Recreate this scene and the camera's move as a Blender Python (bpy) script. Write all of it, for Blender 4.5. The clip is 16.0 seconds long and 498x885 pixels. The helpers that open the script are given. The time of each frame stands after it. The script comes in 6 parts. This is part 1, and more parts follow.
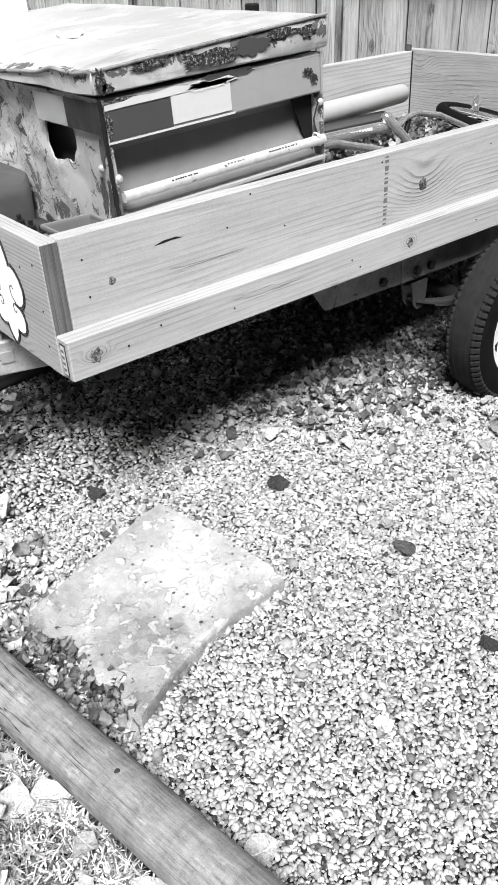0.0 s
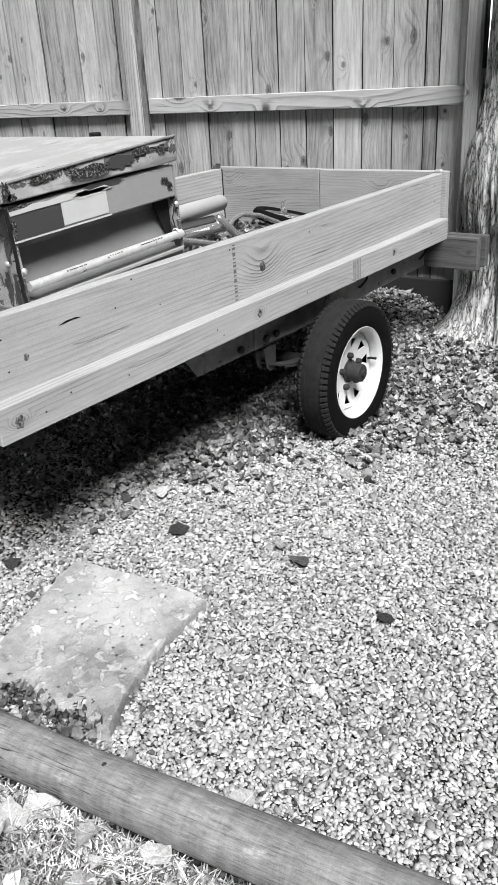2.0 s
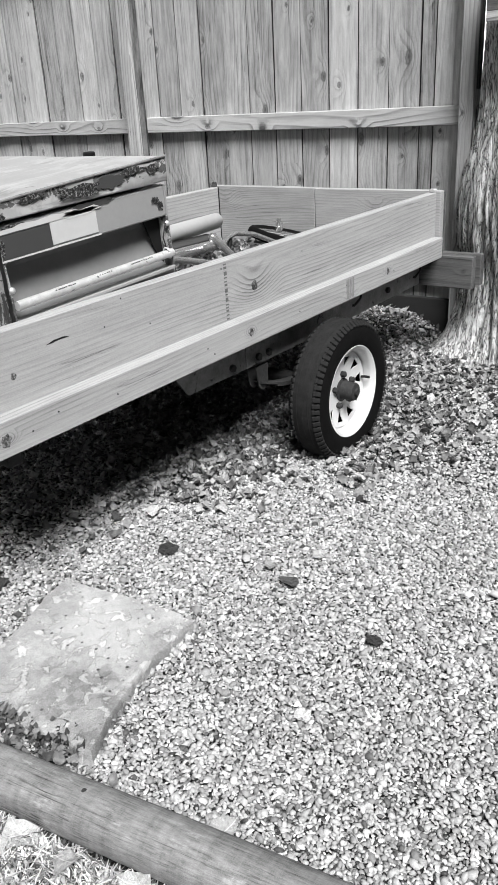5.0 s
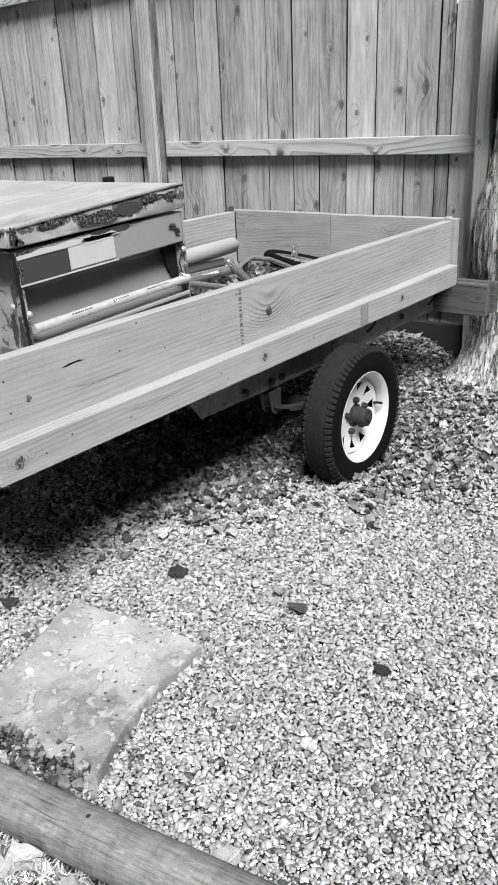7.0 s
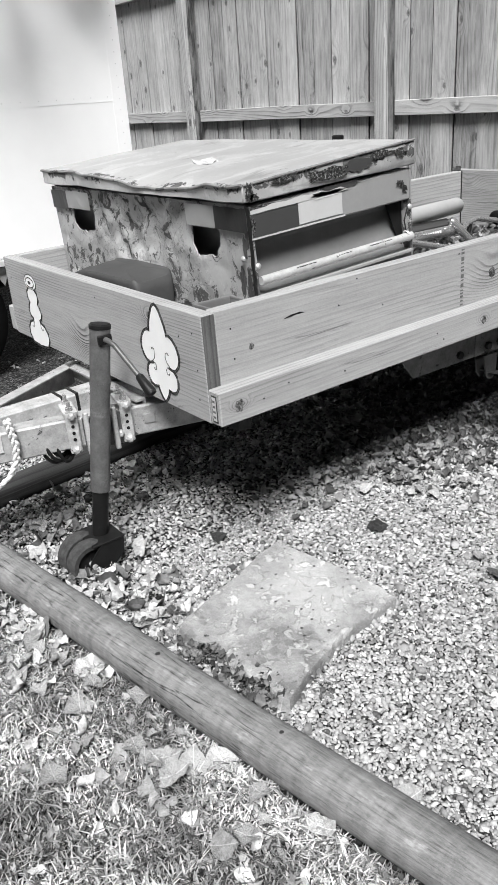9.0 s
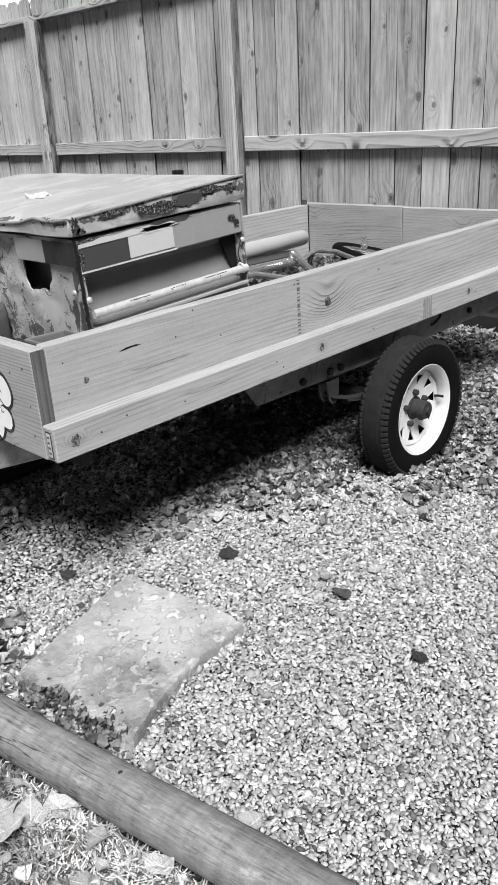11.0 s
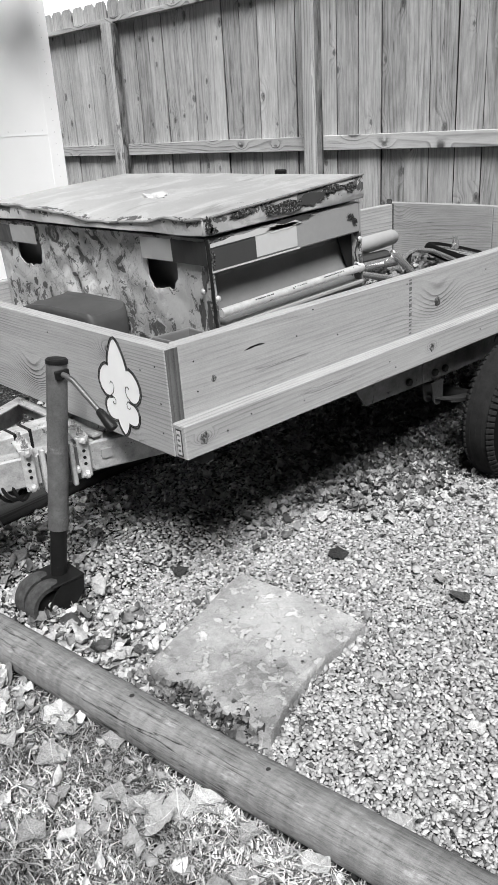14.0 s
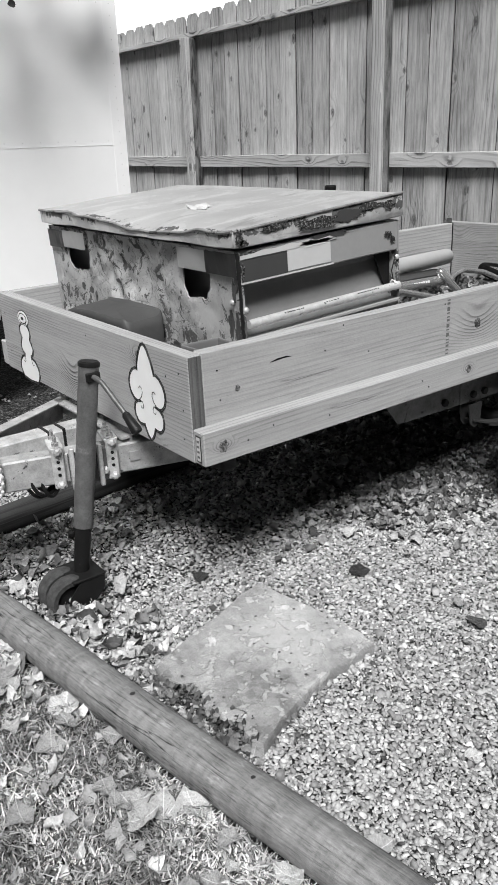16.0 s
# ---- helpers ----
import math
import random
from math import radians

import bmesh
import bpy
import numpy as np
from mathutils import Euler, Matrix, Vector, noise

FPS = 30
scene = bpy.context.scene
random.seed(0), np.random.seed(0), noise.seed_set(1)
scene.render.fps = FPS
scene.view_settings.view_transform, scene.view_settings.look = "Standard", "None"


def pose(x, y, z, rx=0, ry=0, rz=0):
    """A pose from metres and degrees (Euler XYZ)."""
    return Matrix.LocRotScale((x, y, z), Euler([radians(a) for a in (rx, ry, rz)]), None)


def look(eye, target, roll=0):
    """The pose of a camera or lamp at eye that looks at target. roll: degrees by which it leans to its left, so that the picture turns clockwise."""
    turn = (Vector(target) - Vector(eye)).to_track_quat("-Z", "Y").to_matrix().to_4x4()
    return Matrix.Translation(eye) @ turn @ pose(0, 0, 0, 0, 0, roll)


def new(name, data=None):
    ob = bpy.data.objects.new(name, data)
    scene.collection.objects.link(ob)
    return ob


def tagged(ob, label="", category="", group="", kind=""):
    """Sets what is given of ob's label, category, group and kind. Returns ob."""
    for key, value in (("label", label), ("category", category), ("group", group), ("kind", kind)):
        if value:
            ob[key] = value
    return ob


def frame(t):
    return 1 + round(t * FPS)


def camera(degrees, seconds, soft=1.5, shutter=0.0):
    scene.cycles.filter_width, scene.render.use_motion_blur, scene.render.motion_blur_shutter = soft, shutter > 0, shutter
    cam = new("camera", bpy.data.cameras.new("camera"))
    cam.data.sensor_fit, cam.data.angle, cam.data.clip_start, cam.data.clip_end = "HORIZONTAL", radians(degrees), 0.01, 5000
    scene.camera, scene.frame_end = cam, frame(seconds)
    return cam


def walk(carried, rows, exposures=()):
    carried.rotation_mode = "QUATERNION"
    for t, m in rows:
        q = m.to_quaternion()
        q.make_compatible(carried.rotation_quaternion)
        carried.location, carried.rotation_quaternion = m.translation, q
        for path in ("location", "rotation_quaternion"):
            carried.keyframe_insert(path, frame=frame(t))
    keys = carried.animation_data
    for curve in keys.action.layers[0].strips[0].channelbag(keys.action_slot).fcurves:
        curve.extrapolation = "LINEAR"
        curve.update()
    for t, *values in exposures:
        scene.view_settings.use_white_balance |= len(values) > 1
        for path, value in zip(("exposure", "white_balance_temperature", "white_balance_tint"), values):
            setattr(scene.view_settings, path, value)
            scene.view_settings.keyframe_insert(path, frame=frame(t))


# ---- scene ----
cam = camera(35.2, 16.0, 0.5)
PATH = [
    (0, (-0.606, -1.351, 1.236), (0.429, -0.012, 0.17), -2.3),
    (0.5, (-0.763, -1.477, 1.254), (0.455, -0.217, 0.29), -1.5),
    (1, (-0.914, -1.545, 1.256), (0.404, -0.324, 0.377), -2.7),
    (1.5, (-0.965, -1.481, 1.245), (0.426, -0.318, 0.402), -3.3),
    (2, (-0.964, -1.467, 1.236), (0.467, -0.35, 0.397), -3.3),
    (2.5, (-0.937, -1.488, 1.242), (0.523, -0.395, 0.421), -3.3),
    (3, (-0.923, -1.496, 1.243), (0.547, -0.403, 0.44), -3.4),
    (3.5, (-0.929, -1.493, 1.241), (0.527, -0.381, 0.439), -3.5),
    (4, (-0.934, -1.488, 1.24), (0.51, -0.364, 0.434), -3.3),
    (6.5, (-0.929, -1.486, 1.246), (0.513, -0.347, 0.456), -3.1),
    (7, (-0.932, -1.489, 1.259), (0.508, -0.325, 0.502), -2.4),
    (7.5, (-0.947, -1.487, 1.255), (0.398, -0.221, 0.486), -2.7),
    (8, (-0.985, -1.509, 1.246), (0.149, -0.068, 0.446), -4.2),
    (8.2, (-1.015, -1.505, 1.25), (0.039, -0.013, 0.435), -4.1),
    (10.3, (-0.95, -1.563, 1.249), (0.154, -0.088, 0.471), -3.4),
    (10.5, (-0.94, -1.57, 1.249), (0.227, -0.142, 0.476), -3.3),
    (11, (-0.918, -1.596, 1.249), (0.38, -0.277, 0.492), -3.1),
    (11.5, (-0.91, -1.614, 1.249), (0.46, -0.357, 0.511), -3.5),
    (12, (-0.908, -1.628, 1.252), (0.477, -0.379, 0.528), -4.1),
    (12.5, (-0.914, -1.614, 1.249), (0.371, -0.283, 0.491), -6.1),
    (13, (-0.918, -1.601, 1.242), (0.273, -0.205, 0.446), -7.7),
    (13.5, (-0.967, -1.561, 1.256), (0.235, -0.162, 0.483), -6.3),
    (14, (-1.073, -1.446, 1.259), (0.15, -0.054, 0.507), -3.5),
    (14.5, (-1.138, -1.393, 1.246), (0.067, 0.02, 0.502), -1.9),
    (14.7, (-1.155, -1.376, 1.268), (0.036, 0.044, 0.517), -1.5),
    (15, (-1.127, -1.414, 1.251), (0.0, 0.066, 0.516), -1.3),
    (15.5, (-1.063, -1.476, 1.251), (-0.014, 0.062, 0.52), -1.7),
    (16, (-0.992, -1.543, 1.258), (0.106, -0.033, 0.542), -2.1),
]
EXPOSURES = [(0.0, 0.91), (0.5, 0.91), (1.2, 0.66), (4.0, 0.56), (11.0, 0.46), (14.0, 0.41), (15.2, 0.36), (16.0, 0.24)]
walk(cam, [(t, look(eye, target, roll)) for t, eye, target, roll in PATH], EXPOSURES)

# ---- light and sky ----
SUN_ELEV, SUN_ROT = 54.0, 219.0
world = bpy.data.worlds.new("sky")
scene.world = world
world.use_nodes = True
wn = world.node_tree
wn.nodes.clear()
sky = wn.nodes.new("ShaderNodeTexSky")
sky.sky_type = "NISHITA"
sky.sun_disc = False
sky.sun_elevation, sky.sun_rotation = radians(SUN_ELEV), radians(SUN_ROT)
sky.dust_density, sky.ozone_density = 4.0, 0.5
grey = wn.nodes.new("ShaderNodeRGBToBW")
bg = wn.nodes.new("ShaderNodeBackground")
bg.inputs["Strength"].default_value = 0.0006
wout = wn.nodes.new("ShaderNodeOutputWorld")
wn.links.new(sky.outputs[0], grey.inputs[0])
wn.links.new(grey.outputs[0], bg.inputs["Color"])
wn.links.new(bg.outputs[0], wout.inputs["Surface"])
sun = new("sun", bpy.data.lights.new("sun", "SUN"))
sun.data.energy, sun.data.angle, sun.data.color = 5.0, radians(25), (1, 1, 1)
se, sr = radians(SUN_ELEV), radians(SUN_ROT)
sun_dir = Vector((math.sin(sr) * math.cos(se), math.cos(sr) * math.cos(se), math.sin(se)))
sun.matrix_world = look(sun_dir * 30, (0, 0, 0))


# ---- materials ----
class Nodes:
    """Short forms for building a node material."""

    def __init__(self, name):
        self.mat = bpy.data.materials.new(name)
        self.mat.use_nodes = True
        self.t = self.mat.node_tree
        self.b = self.t.nodes["Principled BSDF"]
        self.tc = self.t.nodes.new("ShaderNodeTexCoord")

    def put(self, sock, v):
        if hasattr(v, "is_linked"):
            self.t.links.new(v, sock)
        elif v is not None:
            sock.default_value = v

    def math(self, op, a, b=None, c=None, clamp=False):
        n = self.t.nodes.new("ShaderNodeMath")
        n.operation, n.use_clamp = op, clamp
        for i, v in enumerate((a, b, c)):
            self.put(n.inputs[i], v)
        return n.outputs[0]

    def vmath(self, op, a, b=None):
        n = self.t.nodes.new("ShaderNodeVectorMath")
        n.operation = op
        self.put(n.inputs[0], a)
        self.put(n.inputs[1], b)
        if op == "SCALE":
            n.inputs["Scale"].default_value = 0.06
        return n.outputs[0]

    def mapping(self, v, scale=(1, 1, 1), loc=(0, 0, 0)):
        n = self.t.nodes.new("ShaderNodeMapping")
        self.put(n.inputs["Vector"], v)
        n.inputs["Scale"].default_value, n.inputs["Location"].default_value = scale, loc
        return n.outputs[0]

    def noise(self, v, scale=5.0, detail=4.0, rough=0.55, dist=0.0):
        n = self.t.nodes.new("ShaderNodeTexNoise")
        self.put(n.inputs["Vector"], v)
        n.inputs["Scale"].default_value, n.inputs["Detail"].default_value = scale, detail
        n.inputs["Roughness"].default_value, n.inputs["Distortion"].default_value = rough, dist
        return n.outputs[0]

    def voronoi(self, v, scale=5.0, feature="F1", out="Distance", flat=False):
        n = self.t.nodes.new("ShaderNodeTexVoronoi")
        n.voronoi_dimensions = "2D" if flat else "3D"
        n.feature = feature
        self.put(n.inputs["Vector"], v)
        n.inputs["Scale"].default_value = scale
        return n.outputs[out]

    def ramp(self, f, *stops, ease=False):
        n = self.t.nodes.new("ShaderNodeValToRGB")
        n.color_ramp.interpolation = "EASE" if ease else "LINEAR"
        self.put(n.inputs[0], f)
        e = n.color_ramp.elements
        while len(e) < len(stops):
            e.new(0.5)
        for el, (p, g) in zip(e, stops):
            el.position, el.color = p, (g, g, g, 1)
        return n.outputs[0]

    def mix(self, f, a, b):
        n = self.t.nodes.new("ShaderNodeMix")
        n.data_type = "FLOAT"
        self.put(n.inputs[0], f)
        self.put(n.inputs[2], a)
        self.put(n.inputs[3], b)
        return n.outputs[0]

    def sep(self, v):
        n = self.t.nodes.new("ShaderNodeSeparateXYZ")
        self.put(n.inputs[0], v)
        return n.outputs

    def comb(self, x=0.0, y=0.0, z=0.0):
        n = self.t.nodes.new("ShaderNodeCombineXYZ")
        for s, v in zip(n.inputs, (x, y, z)):
            self.put(s, v)
        return n.outputs[0]

    def random(self):
        return self.t.nodes.new("ShaderNodeObjectInfo").outputs["Random"]

    def island(self):
        return self.t.nodes.new("ShaderNodeNewGeometry").outputs["Random Per Island"]

    def done(self, col, rough=0.6, metal=0.0, bump=None, strength=0.3, dist=0.002, spec=0.5):
        self.put(self.b.inputs["Base Color"], col if hasattr(col, "is_linked") else (col, col, col, 1))
        self.put(self.b.inputs["Roughness"], rough)
        self.put(self.b.inputs["Metallic"], metal)
        self.b.inputs["Specular IOR Level"].default_value = spec
        if bump is not None:
            n = self.t.nodes.new("ShaderNodeBump")
            n.inputs["Strength"].default_value, n.inputs["Distance"].default_value = strength, dist
            self.put(n.inputs["Height"], bump)
            self.t.links.new(n.outputs[0], self.b.inputs["Normal"])
        return self.mat


def wood(name, axis, base, contrast=0.3, knots=0.6, ring=70.0, vary=0.0, weather=0.0, rough=0.75, long=1.0, swirls=(), lines=0.40, blotch=0.5, fibre=1.0, bend=0.035, drift=0.09, seldom=0.45):
    """Sawn softwood with grain along one axis of the piece: growth rings with a sharp dark late-wood line, fine fibre, knots."""
    k = Nodes(name)
    rnd = k.random()
    p = k.vmath("ADD", k.tc.outputs["Object"], k.comb(k.math("MULTIPLY", rnd, 31.7), k.math("MULTIPLY", rnd, 17.3), k.math("MULTIPLY", rnd, 23.9)))
    x, y, z = k.sep(p)
    along, a1, a2 = {"x": (x, y, z), "y": (y, x, z), "z": (z, x, y)}[axis]
    across = k.math("ADD", a1, a2)
    q = k.comb(along, across, k.math("SUBTRACT", a1, a2))
    # knots
    kv = k.mapping(q, (3.2, 5.2, 2.0))
    lot = k.sep(k.voronoi(kv, 1.0, "F1", "Color", True))
    kd = k.math("DIVIDE", k.math("MULTIPLY_ADD", k.math("SUBTRACT", k.noise(p, 26, 4, 0.6), 0.5), 0.10, k.voronoi(kv, 1.0, flat=True)), k.math("MULTIPLY_ADD", lot[1], 1.1, 0.6))
    some = k.math("GREATER_THAN", lot[0], seldom)
    kn = k.math("MULTIPLY", k.math("MULTIPLY", k.ramp(k.math("ADD", kd, k.math("MULTIPLY", k.noise(p, 70, 3), 0.05)), (0.030, 1.0), (0.060, 0.55), (0.075, 0.8), (0.100, 0.0)), knots), some)
    halo = k.math("MULTIPLY", k.ramp(kd, (0.0, 1.0), (0.34, 0.0), ease=True), some)
    ox, oy, oz = k.sep(k.tc.outputs["Object"])
    for kx, kz, size in swirls:
        dx = k.math("MULTIPLY", k.math("SUBTRACT", oy if axis == "y" else ox, kx), 0.55)
        dz = k.math("SUBTRACT", oz, kz)
        dd = k.math("SQRT", k.math("ADD", k.math("MULTIPLY", dx, dx), k.math("MULTIPLY", dz, dz)))
        halo = k.math("MAXIMUM", halo, k.math("MULTIPLY", k.ramp(dd, (0.0, 1.0), (size, 0.0), ease=True), 1.7))
    # growth rings, drawn out along the board and bent round the knots
    warp = k.noise(k.mapping(q, (0.9, 3.5, 3.5)), 1.0, 1.5, 0.45)
    jit = k.noise(k.mapping(q, (3.0, 40, 40)), 1.0, 3.0, 0.6)
    s = k.math("ADD", across, k.math("ADD", k.math("MULTIPLY", warp, drift), k.math("MULTIPLY", halo, bend)))
    s = k.math("MULTIPLY_ADD", jit, 0.006, s)
    band = k.ramp(k.math("FRACT", k.math("MULTIPLY", s, ring)), (0.0, 0.0), (0.55, 0.25), (0.82, 1.0), (0.92, 0.9), (1.0, 0.0))
    fade = k.ramp(k.noise(k.mapping(q, (0.8, 6.0, 6.0)), 1.0, 3.0, 0.6), (0.36, 0.15), (0.62, 1.0))
    band = k.math("MULTIPLY", band, k.math("MAXIMUM", fade, k.math("MULTIPLY", halo, 1.3)))
    fine = k.noise(k.mapping(q, (5.0 * long, 210, 210)), 1.0, 6.0, 0.72)
    hair = k.ramp(k.noise(k.mapping(q, (7.0 * long, 420, 420)), 1.0, 3.0, 0.6), (0.30, 1.0), (0.40, 0.0))
    broad = k.noise(k.mapping(q, (1.3 * long, 4.0, 4.0)), 2.2, 5.0, 0.65)
    v = k.math("MULTIPLY_ADD", band, -lines * contrast, base + 0.30 * lines * contrast)
    v = k.math("MULTIPLY_ADD", k.math("SUBTRACT", fine, 0.5), 1.2 * fibre * contrast, v)
    v = k.math("MULTIPLY_ADD", hair, -0.35 * fibre * contrast, v)
    v = k.math("MULTIPLY_ADD", k.math("SUBTRACT", broad, 0.5), 0.8 * contrast, v)
    speck = k.noise(p, 240, 4.0, 0.7)
    v = k.math("MULTIPLY_ADD", k.math("SUBTRACT", speck, 0.5), 0.7 * contrast, v)
    mott = k.noise(k.mapping(q, (6.0, 22, 22)), 1.0, 5.0, 0.65)
    v = k.math("MULTIPLY_ADD", k.math("SUBTRACT", mott, 0.5), blotch * contrast, v)
    line = k.math("ABSOLUTE", k.math("SUBTRACT", k.noise(k.mapping(q, (0.9, 34, 34)), 1.0, 3.0, 0.5), 0.5))
    crack = k.math("MULTIPLY", k.ramp(line, (0.0, 1.0), (0.010, 0.0)), k.ramp(k.noise(k.mapping(q, (2.0, 7, 7)), 1.0, 2.0), (0.53, 0.0), (0.64, 1.0)))
    v = k.math("MULTIPLY_ADD", crack, -0.9 * contrast, v)
    if vary:
        v = k.math("MULTIPLY_ADD", k.math("SUBTRACT", rnd, 0.5), vary, v)
    if weather:
        streak = k.ramp(k.noise(k.mapping(q, (0.7, 26, 26)), 1.0, 4.0, 0.7), (0.52, 0.0), (0.70, 1.0))
        v = k.math("MULTIPLY_ADD", streak, -weather, v)
    v = k.mix(kn, v, base * 0.2)
    v = k.math("MAXIMUM", v, 0.03)
    b = k.math("SUBTRACT", k.math("ADD", k.math("MULTIPLY", fine, 0.9), k.math("MULTIPLY", speck, 0.3)), crack)
    return k.done(v, rough, 0, b, 0.6, 0.002, 0.25)


def paint(name, base, chips=0.0, rough=0.45, metal=0.0, grime=0.25, scale=9.0, bare=0.06, bump=0.15, spec=0.5):
    """Painted or bare sheet metal with grime, and with flaked patches where chips is over 0."""
    k = Nodes(name)
    p = k.tc.outputs["Object"]
    n1 = k.noise(p, scale, 6.0, 0.65)
    n2 = k.noise(p, scale * 9, 4.0, 0.6)
    v = k.math("MULTIPLY_ADD", k.math("SUBTRACT", n1, 0.5), grime * base * 2, base)
    v = k.math("MULTIPLY_ADD", k.math("SUBTRACT", n2, 0.5), grime * base * 0.8, v)
    h = n2
    r = rough
    if chips:
        c = k.noise(p, scale * 0.8, 9.0, 0.72, 0.6)
        mask = k.ramp(c, (0.66 - chips, 0.0), (0.675 - chips, 1.0))
        rust = k.math("MULTIPLY_ADD", n2, bare * 2.2, bare * 0.3)
        v = k.mix(mask, v, rust)
        r = k.mix(mask, rough, 0.85)
        h = k.math("MULTIPLY_ADD", mask, -0.8, n2)
    return k.done(v, r, metal, h, bump, 0.002, spec)


def chest_paint(name, base, rim):
    """Old enamel that has crazed and flaked: pale filler, mid-grey paint and dark rust; rim 1 keeps the rust to the lid's edges."""
    k = Nodes(name)
    p = k.tc.outputs["Object"]
    x, y, z = k.sep(p)
    n1 = k.noise(p, 6, 7, 0.7, 0.4)
    n2 = k.noise(p, 16, 9, 0.75, 0.8)
    n3 = k.noise(p, 110, 4, 0.65)
    crack = k.ramp(k.voronoi(k.vmath("ADD", p, k.vmath("SCALE", k.comb(n2, n1, n2))), 14, "DISTANCE_TO_EDGE"), (0.0, 1.0), (0.035, 0.0))
    v = k.math("MULTIPLY_ADD", k.math("SUBTRACT", n1, 0.5), 0.5 * base, base)
    v = k.math("MULTIPLY_ADD", k.math("SUBTRACT", n3, 0.5), 0.25 * base, v)
    pale = k.ramp(n1, (0.53, 0.0), (0.56, 1.0))
    v = k.mix(k.math("MULTIPLY", pale, 0.60 if not rim else 0.35), v, 0.54)
    if rim:
        edge = k.math("MAXIMUM", k.ramp(x, (0.0, 1.0), (0.022, 0.0)), k.ramp(y, (0.0, 1.0), (0.012, 0.0)))
        edge = k.math("MULTIPLY", edge, k.ramp(z, (0.470, 0.0), (0.492, 1.0)))
        edge = k.math("MULTIPLY", edge, k.ramp(n1, (0.40, 0.35), (0.56, 1.0)))
        rust = k.ramp(k.math("MULTIPLY_ADD", edge, 0.20, n2), (0.66, 0.0), (0.68, 1.0))
        streak = k.ramp(k.noise(k.mapping(p, (3.0, 9.0, 9.0)), 1.0, 7, 0.7, 0.8), (0.55, 0.0), (0.60, 1.0))
        v = k.mix(k.math("MULTIPLY", streak, 0.45), v, 0.58)
        soot = k.ramp(k.noise(k.mapping(p, (2.5, 7.0, 7.0), (4, 2, 1)), 1.0, 7, 0.7, 0.8), (0.58, 0.0), (0.64, 1.0))
        v = k.mix(k.math("MULTIPLY", soot, 0.45), v, 0.12)
    else:
        low = k.ramp(z, (0.10, 0.12), (0.30, 0.0))
        seam = k.ramp(y, (0.012, 0.08), (0.05, 0.0))
        mid = k.math("MULTIPLY", k.ramp(y, (0.30, 0.0), (0.50, 0.05)), k.ramp(z, (0.26, 0.0), (0.34, 1.0)))
        field = k.math("ADD", k.math("ADD", k.math("ADD", n2, low), seam), mid)
        rust = k.ramp(field, (0.582, 0.0), (0.592, 1.0))
        # dark cracked outlines round the lifted scabs of paint
        scab = k.noise(k.mapping(p, (9, 9, 12), (3, 1, 2)), 1.0, 8, 0.62, 0.9)
        rim_line = k.ramp(k.math("ABSOLUTE", k.math("SUBTRACT", scab, 0.545)), (0.0, 1.0), (0.010, 0.0))
        lift = k.ramp(scab, (0.545, 0.0), (0.550, 1.0))
        v = k.mix(k.math("MULTIPLY", lift, 0.40), v, 0.25)
        rim2 = k.ramp(k.math("ABSOLUTE", k.math("SUBTRACT", k.noise(k.mapping(p, (22, 22, 26), (1, 5, 2)), 1.0, 6, 0.6, 0.8), 0.52)), (0.0, 1.0), (0.012, 0.0))
        worn = k.ramp(k.noise(p, 4.5, 3, 0.5), (0.46, 0.0), (0.56, 1.0))
        rust = k.math("MAXIMUM", rust, k.math("MULTIPLY", rim_line, k.math("MULTIPLY_ADD", worn, 0.6, 0.35)))
        rust = k.math("MAXIMUM", rust, k.math("MULTIPLY", k.math("MULTIPLY", rim2, worn), 0.8))
        rust = k.math("MAXIMUM", rust, k.math("MULTIPLY", crack, k.ramp(n1, (0.60, 0.0), (0.66, 0.6))))
        runs = k.ramp(k.noise(k.mapping(p, (9, 16, 3.5)), 1.0, 7, 0.72, 0.5), (0.56, 0.0), (0.64, 1.0))
        v = k.mix(k.math("MULTIPLY", runs, 0.25), v, 0.16)
    v = k.mix(rust, v, k.math("MULTIPLY_ADD", n3, 0.16, 0.01))
    h = k.math("SUBTRACT", k.math("MULTIPLY_ADD", pale, 0.3, k.math("MULTIPLY", n3, 0.25)), rust)
    return k.done(v, k.mix(rust, 0.42, 0.9), 0, h, 0.5, 0.003)


M = {}
M["board_x"] = wood("fir_board_along_x", "x", 0.352, 0.21, 0.20, 70.0, 0.05, seldom=0.97, swirls=((1.115, 0.663, 0.105), (1.02, 0.537, 0.03), (1.95, 0.540, 0.03), (0.06, 0.535, 0.03)), lines=0.60)
M["board_y"] = wood("fir_board_along_y", "y", 0.340, 0.21, 0.25, 100.0, 0.05, seldom=0.97, swirls=((0.751, 0.568, 0.11), (0.30, 0.72, 0.05)), lines=0.75, drift=0.06)
M["board_tail"] = wood("fir_tailgate_board", "y", 0.335, 0.20, 0.2, 85.0, 0.05, seldom=0.9, lines=0.55, drift=0.12)
M["fence_z"] = wood("weathered_picket", "z", 0.415, 0.36, 1.0, 34.0, 0.22, 0.14, 0.85, lines=0.40, blotch=1.3, fibre=0.7, bend=0.06, seldom=0.30, drift=0.16)
M["fence_y"] = wood("weathered_rail", "y", 0.415, 0.31, 0.9, 34.0, 0.05, 0.06, 0.85, lines=1.2, fibre=0.6, bend=0.04, drift=0.22)
M["post_z"] = wood("weathered_post", "z", 0.40, 0.32, 0.9, 45.0, 0.05, 0.08, 0.85, lines=0.8, fibre=0.6)
